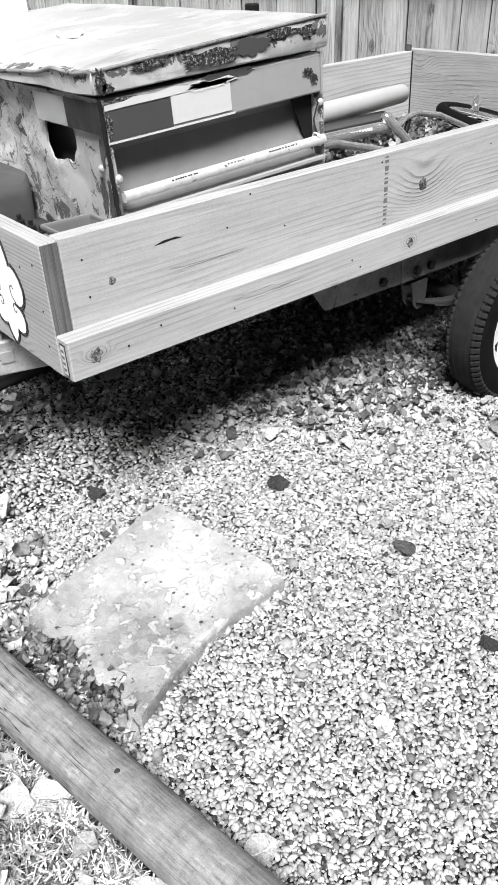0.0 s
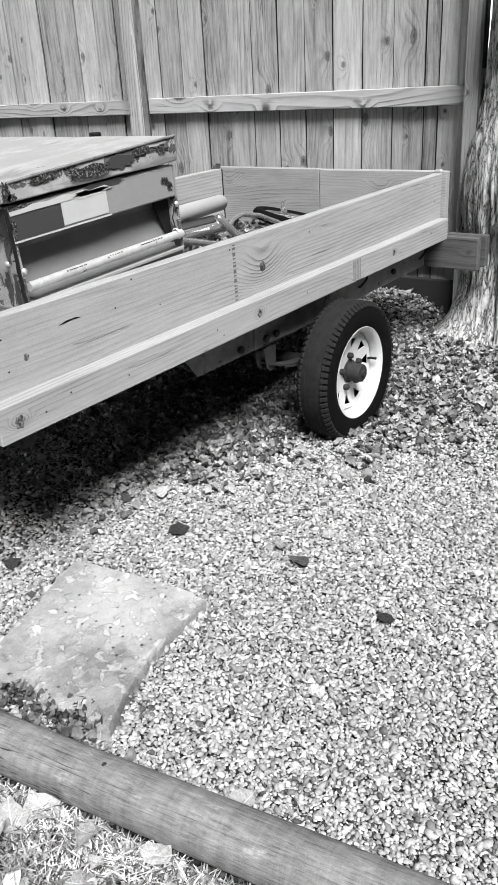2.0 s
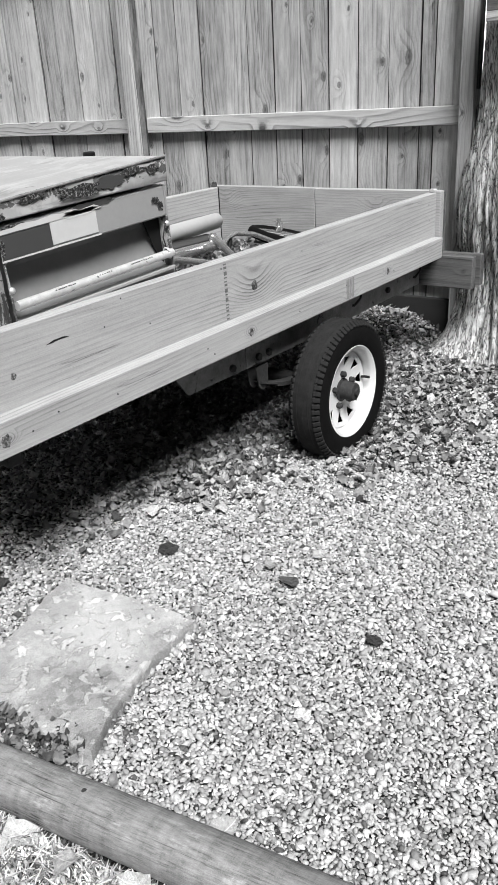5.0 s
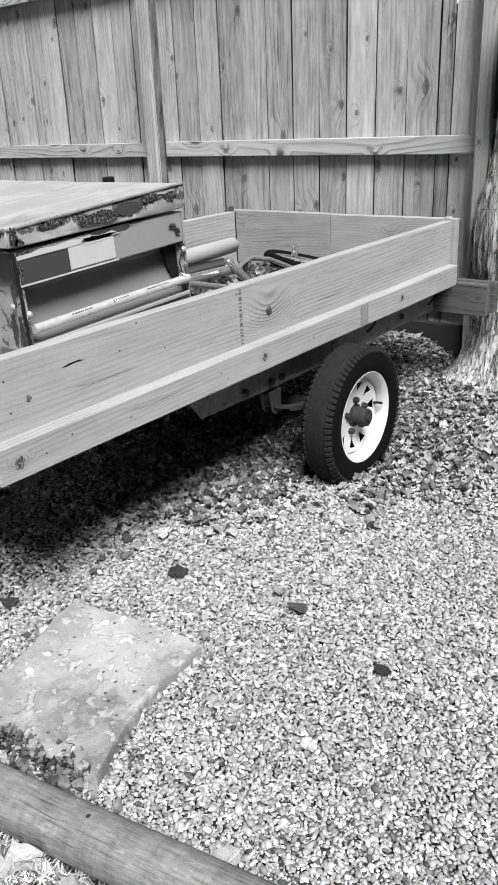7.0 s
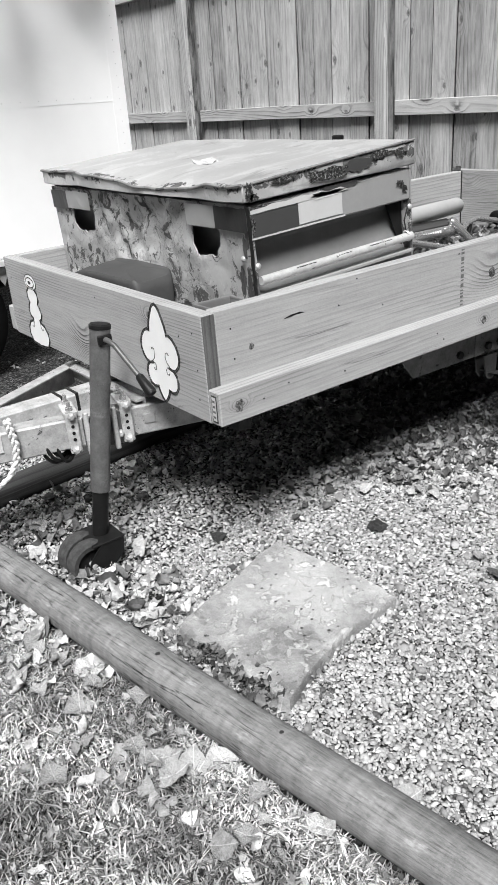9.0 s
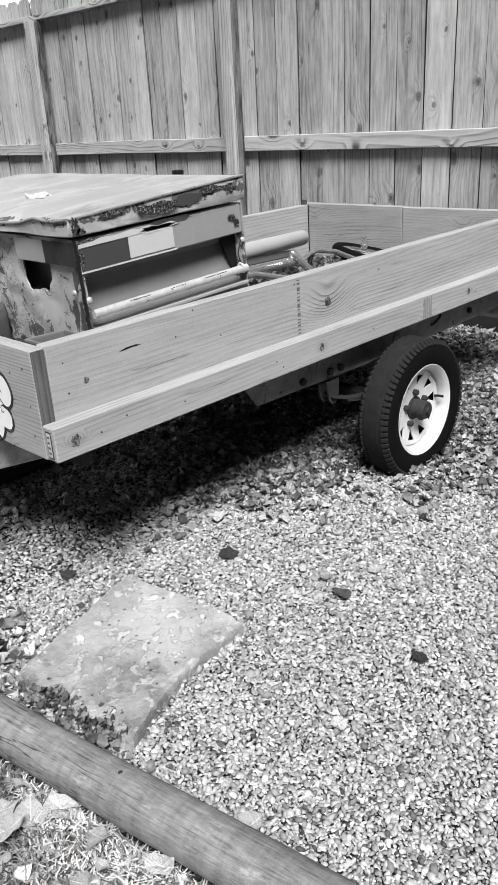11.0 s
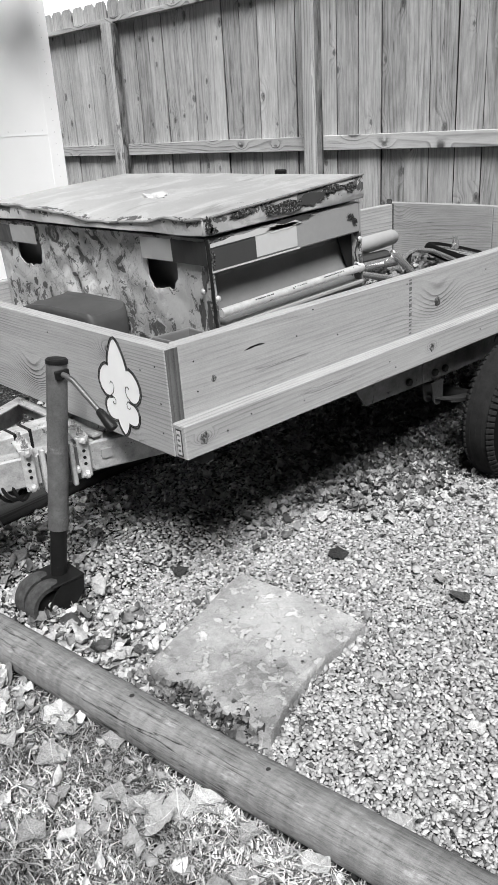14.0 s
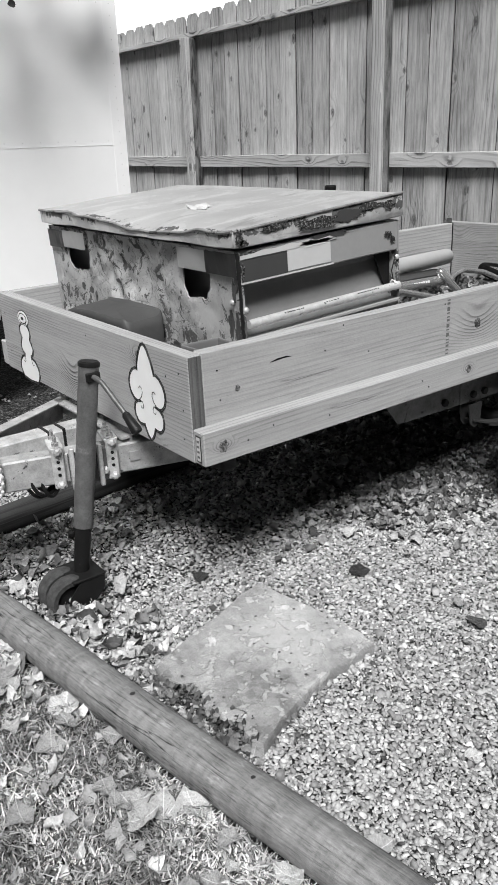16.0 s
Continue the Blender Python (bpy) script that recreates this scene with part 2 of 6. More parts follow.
M["dark_wood"] = wood("old_dark_timber", "y", 0.10, 0.10, 0.4, 20.0, 0.04, 0.06, 0.85)
M["wane"] = wood("dark_waney_edge", "z", 0.11, 0.22, 0.9, 18.0, 0.05, 0.10, 0.9, blotch=2.2)
M["plank"] = wood("shade_black_plank", "y", 0.022, 0.02, 0.4, 20.0, 0.01, 0.02, 0.9)
# near-black wood that gives the fence gaps their shade
M["batten"] = wood("gap_shade_strip", "z", 0.045, 0.03, 0.2, 20.0)
M["bumper"] = wood("grey_bumper_timber", "y", 0.12, 0.10, 0.4, 24.0, 0.06, 0.05, 0.85)
M["log_dark"] = wood("old_landscape_timber", "x", 0.045, 0.04, 0.4, 16.0, 0.03, 0.05, 0.85)
M["deck"] = wood("plywood_deck", "x", 0.06, 0.08, 0.5, 10.0, 0.02, 0.06, 0.85)
M["end_grain"] = wood("sawn_end", "z", 0.12, 0.12, 0.2, 60.0, 0.02, 0.05, 0.9)
M["chest"] = chest_paint("flaking_chest_paint", 0.365, 0.0)
M["chest_side"] = paint("worn_chest_paint", 0.29, 0.030, 0.42, 0.0, 0.18, 6.0, 0.08, 0.2)
# darker copy of the side paint, with the recess's shade in its colour
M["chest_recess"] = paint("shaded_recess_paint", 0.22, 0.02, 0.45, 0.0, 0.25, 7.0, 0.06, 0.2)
M["chest_lid"] = chest_paint("worn_lid_paint", 0.39, 1.0)
M["chest_in"] = paint("dark_inside", 0.02, 0, 0.9)
M["lip"] = paint("worn_lip", 0.22, 0.10, 0.6, 0.1, 0.8, 24, 0.05, 0.3)
M["tape_dark"] = paint("dark_tape", 0.06, 0, 0.35, 0, 0.1, 20, 0.1, 0.03)
M["tape_white"] = paint("pale_tape", 0.56, 0, 0.35, 0, 0.08, 20, 0.1, 0.03)
M["steel"] = paint("galvanised_steel", 0.50, 0.05, 0.40, 0.25, 0.9, 16, 0.12, 0.1)
M["polish"] = paint("polished_rim", 0.42, 0.0, 0.25, 0.6, 0.4, 8, 0.1, 0.03)
M["pipe"] = paint("scuffed_pipe", 0.62, 0.02, 0.30, 0.30, 0.4, 40, 0.12, 0.15)
M["chrome"] = paint("worn_chrome", 0.60, 0.02, 0.24, 0.8, 0.3, 30, 0.1, 0.05)
M["rusty"] = paint("rusty_frame_steel", 0.035, 0.10, 0.7, 0.1, 0.6, 14, 0.03, 0.3, spec=0.2)
M["tongue"] = paint("rusty_silver_paint", 0.38, 0.045, 0.45, 0.15, 0.8, 24, 0.06, 0.3)
M["caster"] = paint("grey_caster_rubber", 0.055, 0.0, 0.85, 0, 1.0, 60, spec=0.2)
M["frame"] = paint("grey_frame_steel", 0.18, 0.05, 0.6, 0.2, 0.9, 18, 0.04, 0.3)
M["black"] = paint("black_metal", 0.012, 0, 0.5, 0, 0.4, spec=0.2)
M["dark_metal"] = paint("dark_painted_steel", 0.012, 0.02, 0.45, 0.1, 0.6, spec=0.2)
M["jack"] = paint("jack_zinc", 0.12, 0.05, 0.42, 0.3, 0.8, 20, 0.10, 0.1)
M["dusty_rubber"] = paint("dusty_tread_rubber", 0.020, 0, 0.9, 0, 0.7, 40, spec=0.1)
M["sticker"] = paint("faded_sticker", 0.30, 0, 0.5, 0, 0.4, 40, 0.1, 0.03)
M["rubber"] = paint("tyre_rubber", 0.005, 0, 0.85, 0, 0.6, 30, spec=0.08)
M["rim"] = paint("white_wheel_paint", 0.62, 0, 0.35, 0, 0.10, 15, 0.1, 0.05)
M["decal_white"] = paint("white_decal", 0.90, 0, 0.4, 0, 0.05, 20, 0.1, 0.02)
M["decal_black"] = paint("black_decal", 0.015, 0, 0.4, 0, 0.05)
M["ink_faint"] = paint("faded_stamp_ink", 0.22, 0, 0.7, 0, 0.5, 60)
M["ink"] = paint("stamp_ink", 0.12, 0, 0.7, 0, 0.5, 60)
M["van"] = paint("white_trailer_sheet", 0.93, 0, 0.35, 0, 0.05, 1.5, 0.1, 0.02)
M["van_trim"] = paint("pale_aluminium_trim", 0.72, 0, 0.35, 0.3, 0.1, 6, 0.1, 0.03)
M["foam"] = paint("cream_foam", 0.42, 0, 0.7, 0, 0.12, 10, 0.1, 0.05)
M["cover"] = paint("dark_grey_cover", 0.055, 0, 0.6, 0, 0.5, 8, 0.1, 0.05)
M["bin"] = paint("pale_plastic", 0.15, 0, 0.45, 0, 0.2, 8, 0.1, 0.03)
M["rope"] = paint("pale_rope", 0.66, 0, 0.8, 0, 0.2, 60, 0.1, 0.3)
M["pole"] = paint("pale_pole", 0.62, 0, 0.5, 0, 0.15, 20, 0.1, 0.03)


def pebble_mat():
    k = Nodes("pea_gravel")
    i = k.island()
    v = k.ramp(i, (0.0, 0.04), (0.06, 0.15), (0.15, 0.25), (0.45, 0.34), (0.80, 0.46), (1.0, 0.66))
    n = k.noise(k.tc.outputs["Object"], 300, 3, 0.65)
    v = k.math("MULTIPLY", v, k.math("MULTIPLY_ADD", n, 0.9, 0.55))
    return k.done(v, 0.6, 0, n, 0.25, 0.001, 0.3)


def ground_mat():
    k = Nodes("gritty_earth")
    p = k.tc.outputs["Object"]
    c = k.voronoi(p, 95, "F1", "Color")
    g = k.sep(c)[0]
    e = k.voronoi(p, 95, "F1", "Distance")
    big = k.noise(p, 2.5, 5, 0.6)
    v = k.math("MULTIPLY_ADD", k.math("POWER", g, 1.6), 0.14, 0.015)
    v = k.math("MULTIPLY", v, k.ramp(e, (0.25, 1.0), (0.75, 0.25)))
    v = k.math("MULTIPLY", v, k.math("MULTIPLY_ADD", big, 1.0, 0.5))
    return k.done(v, 0.95, 0, e, -0.6, 0.006, 0.1)


def log_mat():
    """Silvered round timber: fine grain along it, long drying checks, peeler marks across it, pale scuffs."""
    k = Nodes("landscape_timber")
    p = k.tc.outputs["Object"]
    x, y, z = k.sep(p)
    grain = k.noise(k.mapping(p, (26, 170, 170)), 1.0, 6, 0.72)
    hair = k.ramp(k.noise(k.mapping(p, (9, 330, 330)), 1.0, 4, 0.6), (0.34, 1.0), (0.44, 0.0))
    speck = k.noise(p, 420, 4, 0.7)
    mott = k.noise(k.mapping(p, (7, 20, 20)), 1.0, 6, 0.7)
    marks = k.noise(k.mapping(p, (34, 3, 3)), 1.0, 4, 0.6, 0.4)
    line = k.math("ABSOLUTE", k.math("SUBTRACT", k.noise(k.mapping(p, (1.6, 26, 26)), 1.0, 4, 0.55), 0.5))
    check = k.math("MULTIPLY", k.ramp(line, (0.0, 1.0), (0.012, 0.0)), k.ramp(k.noise(k.mapping(p, (3, 6, 6)), 1.0, 2), (0.48, 0.0), (0.56, 1.0)))
    pale = k.ramp(k.noise(k.mapping(p, (14, 40, 40)), 1.0, 5, 0.7), (0.60, 0.0), (0.72, 1.0))
    v = k.math("MULTIPLY_ADD", k.math("SUBTRACT", grain, 0.5), 0.46, 0.262)
    v = k.math("MULTIPLY_ADD", k.math("SUBTRACT", speck, 0.5), 0.22, v)
    v = k.math("MULTIPLY_ADD", k.math("SUBTRACT", mott, 0.5), 0.26, v)
    v = k.math("MULTIPLY_ADD", k.math("SUBTRACT", marks, 0.5), 0.32, v)
    v = k.math("MULTIPLY_ADD", hair, -0.10, v)
    v = k.math("MULTIPLY_ADD", pale, 0.20, v)
    v = k.math("MULTIPLY", k.math("MAXIMUM", k.math("MULTIPLY_ADD", check, -0.20, v), 0.02), 0.77)
    hgt = k.math("SUBTRACT", k.math("ADD", k.math("MULTIPLY", grain, 0.6), k.math("MULTIPLY", marks, 0.8)), check)
    return k.done(v, 0.8, 0, hgt, 0.7, 0.003, 0.25)


def leaf_mat(name, lo, hi, island=False):
    """Dry leaf: mottled, and on single leaves a pale rib with side veins."""
    k = Nodes(name)
    r = k.island() if island else k.random()
    p = k.tc.outputs["Object"]
    n = k.noise(p, 120 if island else 6, 5, 0.7)
    v = k.math("MULTIPLY_ADD", k.math("POWER", r, 1.5 if island else 1.0), hi - lo, lo)
    v = k.math("MULTIPLY", v, k.math("MULTIPLY_ADD", n, 1.6, 0.2))
    if not island:
        x, y, z = k.sep(p)
        side = k.math("ABSOLUTE", y)
        rib = k.ramp(side, (0.0, 1.0), (0.018, 0.0))
        vein = k.ramp(k.math("FRACT", k.math("MULTIPLY", k.math("SUBTRACT", x, k.math("MULTIPLY", side, 0.9)), 9.0)), (0.0, 1.0), (0.12, 0.0))
        v = k.math("MULTIPLY", v, k.math("MULTIPLY_ADD", k.math("MAXIMUM", rib, k.math("MULTIPLY", vein, 0.5)), 0.7, 0.9))
    return k.done(v, 0.6, 0, n, 0.6, 0.004 if island else 0.05, 0.3)


def grass_mat():
    """Short turf, greener and darker in patches, straw-pale in others."""
    k = Nodes("patchy_grass")
    p = k.tc.outputs["Object"]
    v = k.math("MULTIPLY_ADD", k.math("POWER", k.island(), 1.4), 0.70, 0.045)
    patch = k.ramp(k.noise(p, 3.2, 3, 0.6), (0.40, 0.50), (0.60, 1.40))
    v = k.math("MULTIPLY", v, patch)
    return k.done(v, 0.55, 0, k.noise(p, 300, 2), 0.2, 0.001, 0.3)


def slab_mat():
    """Old concrete: mid-grey cement with dark damp stains, pale crusts with crisp edges, pits and fine grit."""
    k = Nodes("weathered_concrete")
    p = k.tc.outputs["Object"]
    x, y, z = k.sep(p)
    stain = k.noise(p, 4.5, 5, 0.6, 0.3)
    mid = k.noise(p, 42, 6, 0.75)
    grit = k.noise(p, 420, 4, 0.75)
    crust = k.ramp(k.math("MULTIPLY_ADD", mid, 0.55, k.noise(p, 26, 5, 0.65, 0.4)), (0.835, 0.0), (0.862, 1.0))
    scab = k.ramp(k.math("MULTIPLY_ADD", mid, 0.5, k.noise(k.mapping(p, (11, 11, 11), (3, 2, 0)), 1.0, 5, 0.6)), (0.80, 0.0), (0.84, 1.0))
    rim = k.ramp(k.math("ABSOLUTE", k.math("SUBTRACT", k.noise(p, 15, 5, 0.6, 0.4), 0.50)), (0.0, 1.0), (0.008, 0.0))
    pit = k.math("MULTIPLY", k.ramp(k.voronoi(p, 34), (0.10, 1.0), (0.15, 0.0)), k.ramp(k.noise(p, 12, 3), (0.50, 0.0), (0.56, 1.0)))
    v = k.ramp(stain, (0.38, 0.28), (0.48, 0.36), (0.58, 0.45))
    v = k.math("MULTIPLY_ADD", k.math("SUBTRACT", mid, 0.5), 0.36, v)
    v = k.math("MULTIPLY_ADD", crust, 0.15, v)
    v = k.math("MULTIPLY_ADD", scab, -0.11, v)
    v = k.math("MULTIPLY_ADD", k.math("MULTIPLY", rim, 0.25), -0.12, v)
    v = k.math("MULTIPLY", v, k.math("MULTIPLY_ADD", grit, 1.9, 0.05))
    v = k.math("MAXIMUM", k.math("MULTIPLY", v, k.math("MULTIPLY_ADD", pit, -0.75, 1.0)), 0.02)
    h = k.math("SUBTRACT", k.math("ADD", k.math("MULTIPLY", grit, 0.5), k.math("MULTIPLY", crust, 0.8)), pit)
    return k.done(v, 0.9, 0, h, 0.9, 0.003, 0.2)


def bark_mat():
    """Pale grey bark plates, long and narrow, parted by thin black furrows."""
    k = Nodes("ridged_bark")
    p = k.tc.outputs["Object"]
    w = k.noise(k.mapping(p, (9, 9, 5)), 1.0, 3, 0.5)
    pw = k.vmath("ADD", p, k.comb(k.math("MULTIPLY", w, 0.06), k.math("MULTIPLY", w, 0.05), 0.0))
    n = k.noise(k.mapping(pw, (50, 50, 8.0)), 1.0, 5, 0.62, 0.4)
    n2 = k.noise(k.mapping(pw, (95, 95, 26)), 1.0, 4, 0.6, 0.5)
    f = k.noise(p, 150, 4, 0.7)
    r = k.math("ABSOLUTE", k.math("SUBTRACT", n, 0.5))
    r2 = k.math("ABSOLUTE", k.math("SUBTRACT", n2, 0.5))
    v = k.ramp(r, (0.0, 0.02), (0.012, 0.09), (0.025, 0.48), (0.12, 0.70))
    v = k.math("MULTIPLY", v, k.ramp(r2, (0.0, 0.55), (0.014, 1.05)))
    v = k.math("MULTIPLY", v, k.math("MULTIPLY_ADD", f, 1.1, 0.45))
    h = k.math("MULTIPLY_ADD", f, 0.2, k.math("ADD", k.ramp(r, (0.0, 0.0), (0.06, 1.0)), k.math("MULTIPLY", k.ramp(r2, (0.0, 0.0), (0.03, 1.0)), 0.35)))
    return k.done(v, 0.95, 0, h, 0.7, 0.015, 0.1)


def knot_mat():
    k = Nodes("board_knot")
    n = k.noise(k.tc.outputs["Object"], 70, 5, 0.7, 0.6)
    return k.done(k.ramp(n, (0.36, 0.02), (0.50, 0.07), (0.58, 0.26), (0.64, 0.06)), 0.8, 0, n, 0.4, 0.002, 0.3)


def rust_mat():
    k = Nodes("rough_rust")
    n = k.noise(k.tc.outputs["Object"], 150, 6, 0.75)
    return k.done(k.ramp(n, (0.42, 0.012), (0.54, 0.06), (0.62, 0.34)), 0.9, 0, n, 0.8, 0.004, 0.2)


M["rust_patch"] = rust_mat()
M["knot"] = knot_mat()
M["pebble"] = pebble_mat()
M["ground"] = ground_mat()
M["leaf_pale"] = leaf_mat("pale_dry_leaf", 0.32, 0.68)
M["leaf_dark"] = leaf_mat("dark_dry_leaf", 0.035, 0.10)
M["litter"] = leaf_mat("leaf_litter", 0.06, 0.44, True)
M["mould"] = leaf_mat("dark_leaf_mould", 0.02, 0.22, True)
M["litter_pale"] = leaf_mat("pale_leaf_litter", 0.28, 0.64, True)
M["grass"] = grass_mat()
M["crown"] = leaf_mat("green_leaf", 0.05, 0.12, True)
M["slab"] = slab_mat()
M["log"] = log_mat()
M["bark"] = bark_mat()


# ---- helpers for meshes ----
def link(name, bm, material, parent=None, label="", smooth=False):
    me = bpy.data.meshes.new(name)
    bm.to_mesh(me)
    bm.free()
    if smooth:
        me.polygons.foreach_set("use_smooth", [True] * len(me.polygons))
        me.set_sharp_from_angle(angle=radians(40))
    me.materials.append(material)
    ob = new(name, me)
    if parent is not None:
        ob.parent = parent
    if label:
        ob["label"] = label
    return ob


def part(name, bm, material, parent, label="", smooth=False):
    return link(name, bm, material, parent, label, smooth)


def thing(name, m, label, category, group="", kind=""):
    ob = new(name)
    ob.matrix_world = m
    ob.empty_display_size = 0.1
    return tagged(ob, label, category, group, kind)


def box(x0, x1, y0, y1, z0, z1, bevel=0.003, bm=None, segs=1):
    out = bm or bmesh.new()
    b = bmesh.new()
    bmesh.ops.create_cube(b, size=1)
    for v in b.verts:
        v.co = Vector((x0 + (v.co.x + 0.5) * (x1 - x0), y0 + (v.co.y + 0.5) * (y1 - y0), z0 + (v.co.z + 0.5) * (z1 - z0)))
    if bevel:
        bmesh.ops.bevel(b, geom=b.edges[:], offset=bevel, segments=segs, affect="EDGES", clamp_overlap=True)
    if bm is None:
        bmesh.ops.recalc_face_normals(b, faces=b.faces[:])
        out.free()
        return b
    me = bpy.data.meshes.new("tmp")
    b.to_mesh(me)
    b.free()
    out.from_mesh(me)
    bpy.data.meshes.remove(me)
    return out


def board(x0, x1, y0, y1, z0, z1, axis="x", wob=0.002, seed=0, bevel=0.003):
    """A sawn board with rounded arrises that is not perfectly straight."""
    bm = box(x0, x1, y0, y1, z0, z1, bevel)
    n = {"x": Vector((1, 0, 0)), "y": Vector((0, 1, 0)), "z": Vector((0, 0, 1))}[axis]
    lo, hi = {"x": (x0, x1), "y": (y0, y1), "z": (z0, z1)}[axis]
    c = Vector(((x0 + x1) / 2, (y0 + y1) / 2, (z0 + z1) / 2))
    for i in range(1, 9):
        p = c + n * (lo + (hi - lo) * i / 9 - c.dot(n))
        bmesh.ops.bisect_plane(bm, geom=bm.verts[:] + bm.edges[:] + bm.faces[:], plane_co=p, plane_no=n)
    for v in bm.verts:
        s = v.co.dot(n)
        d = noise.noise_vector(Vector((s * 1.7 + seed * 9.1, seed * 3.3, 0.5)))
        d -= n * d.dot(n)
        v.co += d * wob
    return bm


def tube(points, radius, sides=12, bm=None, cap=True, radii=None):
    """A round bar along a line of points."""
    bm = bm or bmesh.new()
    pts = [Vector(p) for p in points]
    rings = []
    up = Vector((0.13, 0.21, 0.97))
    for i, p in enumerate(pts):
        d = (pts[min(i + 1, len(pts) - 1)] - pts[max(i - 1, 0)]).normalized()
        a = d.cross(up)
        if a.length < 0.05:
            a = d.cross(Vector((1, 0, 0)))
        a.normalize()
        b = d.cross(a)
        r = radii[i] if radii else radius
        rings.append([bm.verts.new(p + (a * math.cos(t) + b * math.sin(t)) * r) for t in (2 * math.pi * j / sides for j in range(sides))])
    for r0, r1 in zip(rings, rings[1:]):
        for j in range(sides):
            bm.faces.new((r0[j], r0[(j + 1) % sides], r1[(j + 1) % sides], r1[j]))
    if cap:
        bm.faces.new(rings[0])
        bm.faces.new(rings[-1][::-1])
    bmesh.ops.recalc_face_normals(bm, faces=bm.faces[:])
    return bm


def lathe(profile, segs=32, axis="y", centre=(0, 0, 0), bm=None, closed=False):
    """A body of revolution; profile holds (radius, place along the axis)."""
    bm = bm or bmesh.new()
    rings = []
    for r, h in profile:
        ring = []
        for j in range(segs):
            t = 2 * math.pi * j / segs
            c, s = math.cos(t) * r, math.sin(t) * r
            co = {"y": (c, h, s), "z": (c, s, h), "x": (h, c, s)}[axis]
            ring.append(bm.verts.new(Vector(co) + Vector(centre)))
        rings.append(ring)
    pairs = list(zip(rings, rings[1:])) + ([(rings[-1], rings[0])] if closed else [])
    for r0, r1 in pairs:
        for j in range(segs):
            bm.faces.new((r0[j], r0[(j + 1) % segs], r1[(j + 1) % segs], r1[j]))
    if not closed:
        for r in (rings[0], rings[-1]):
            if (r[0].co - r[segs // 2].co).length > 1e-4:
                bm.faces.new(r)
    bmesh.ops.recalc_face_normals(bm, faces=bm.faces[:])
    return bm


def plate(outline, axis, at, thick, bm=None):
    """A flat plate cut to an outline; axis names its normal, and at its back plane."""
    bm = bm or bmesh.new()
    put = {"x": lambda u, v, h: (h, u, v), "y": lambda u, v, h: (u, h, v), "z": lambda u, v, h: (u, v, h)}[axis]
    lo = [bm.verts.new(put(u, v, at)) for u, v in outline]
    hi = [bm.verts.new(put(u, v, at + thick)) for u, v in outline]
    bm.faces.new(lo)
    bm.faces.new(hi)
    for i in range(len(lo)):
        j = (i + 1) % len(lo)
        bm.faces.new((lo[i], lo[j], hi[j], hi[i]))
    bmesh.ops.recalc_face_normals(bm, faces=bm.faces[:])
    return bm


def raw_mesh(name, verts, faces, material, smooth=True):
    """One mesh out of arrays of corners and of faces that all have the same number of corners."""
    me = bpy.data.meshes.new(name)
    n, k = len(faces), faces.shape[1]
    me.vertices.add(len(verts))
    me.vertices.foreach_set("co", verts.astype(np.float32).ravel())
    me.loops.add(n * k)
    me.loops.foreach_set("vertex_index", faces.astype(np.int32).ravel())
    me.polygons.add(n)
    me.polygons.foreach_set("loop_start", np.arange(0, n * k, k, dtype=np.int32))
    me.polygons.foreach_set("use_smooth", np.full(n, smooth))
    me.update(calc_edges=True)
    me.materials.append(material)
    return new(name, me)


def turns(n, rng, tilt=0.4):
    """Random rotation matrices: any heading, and a tilt of about so many radians."""
    a = rng.uniform(0, 2 * np.pi, n)
    t = rng.normal(0, tilt, (n, 2))
    ca, sa, z, o = np.cos(a), np.sin(a), np.zeros(n), np.ones(n)
    rz = np.stack([ca, -sa, z, sa, ca, z, z, z, o], 1).reshape(n, 3, 3)
    cx, sx, cy, sy = np.cos(t[:, 0]), np.sin(t[:, 0]), np.cos(t[:, 1]), np.sin(t[:, 1])
    rx = np.stack([o, z, z, z, cx, -sx, z, sx, cx], 1).reshape(n, 3, 3)
    ry = np.stack([cy, z, sy, z, o, z, -sy, z, cy], 1).reshape(n, 3, 3)
    return rz @ rx @ ry


def scatter(name, base_v, base_f, places, scales, rot, material, smooth=True):
    v = np.einsum("nij,nkj->nki", rot, base_v[None] * scales[:, None, :]) + places[:, None, :]
    f = base_f[None] + (np.arange(len(places)) * len(base_v))[:, None, None]
    return raw_mesh(name, v.reshape(-1, 3), f.reshape(-1, base_f.shape[1]), material, smooth)


# ---- ground, gravel, grass ----
LOG_A, LOG_B = Vector((-0.535, 0.86, 0)), Vector((-0.125, -1.62, 0))


def log_x(y):
    return LOG_A.x + (LOG_A.y - y) / (LOG_A.y - LOG_B.y) * (LOG_B.x - LOG_A.x)


bm = bmesh.new()
bmesh.ops.create_grid(bm, x_segments=40, y_segments=40, size=200)
ground = tagged(link("ground", bm, M["ground"]), "gritty grey-brown earth with worn patches", "ground", kind="structure")

rng = np.random.default_rng(5)


def bank(x, y):
    """Height of the low bank of earth and gravel heaped against the foot of the fence."""
    a = np.clip((np.asarray(x) - 2.60) / 0.32, 0, 1)
    b = np.clip((np.asarray(y) - 0.08) / 0.34, 0, 1) * np.clip((1.88 - np.asarray(y)) / 0.4, 0, 1)
    return np.where(np.asarray(x) < 3.0, 0.135 * a * a * (3 - 2 * a) * b * b * (3 - 2 * b), 0.0)


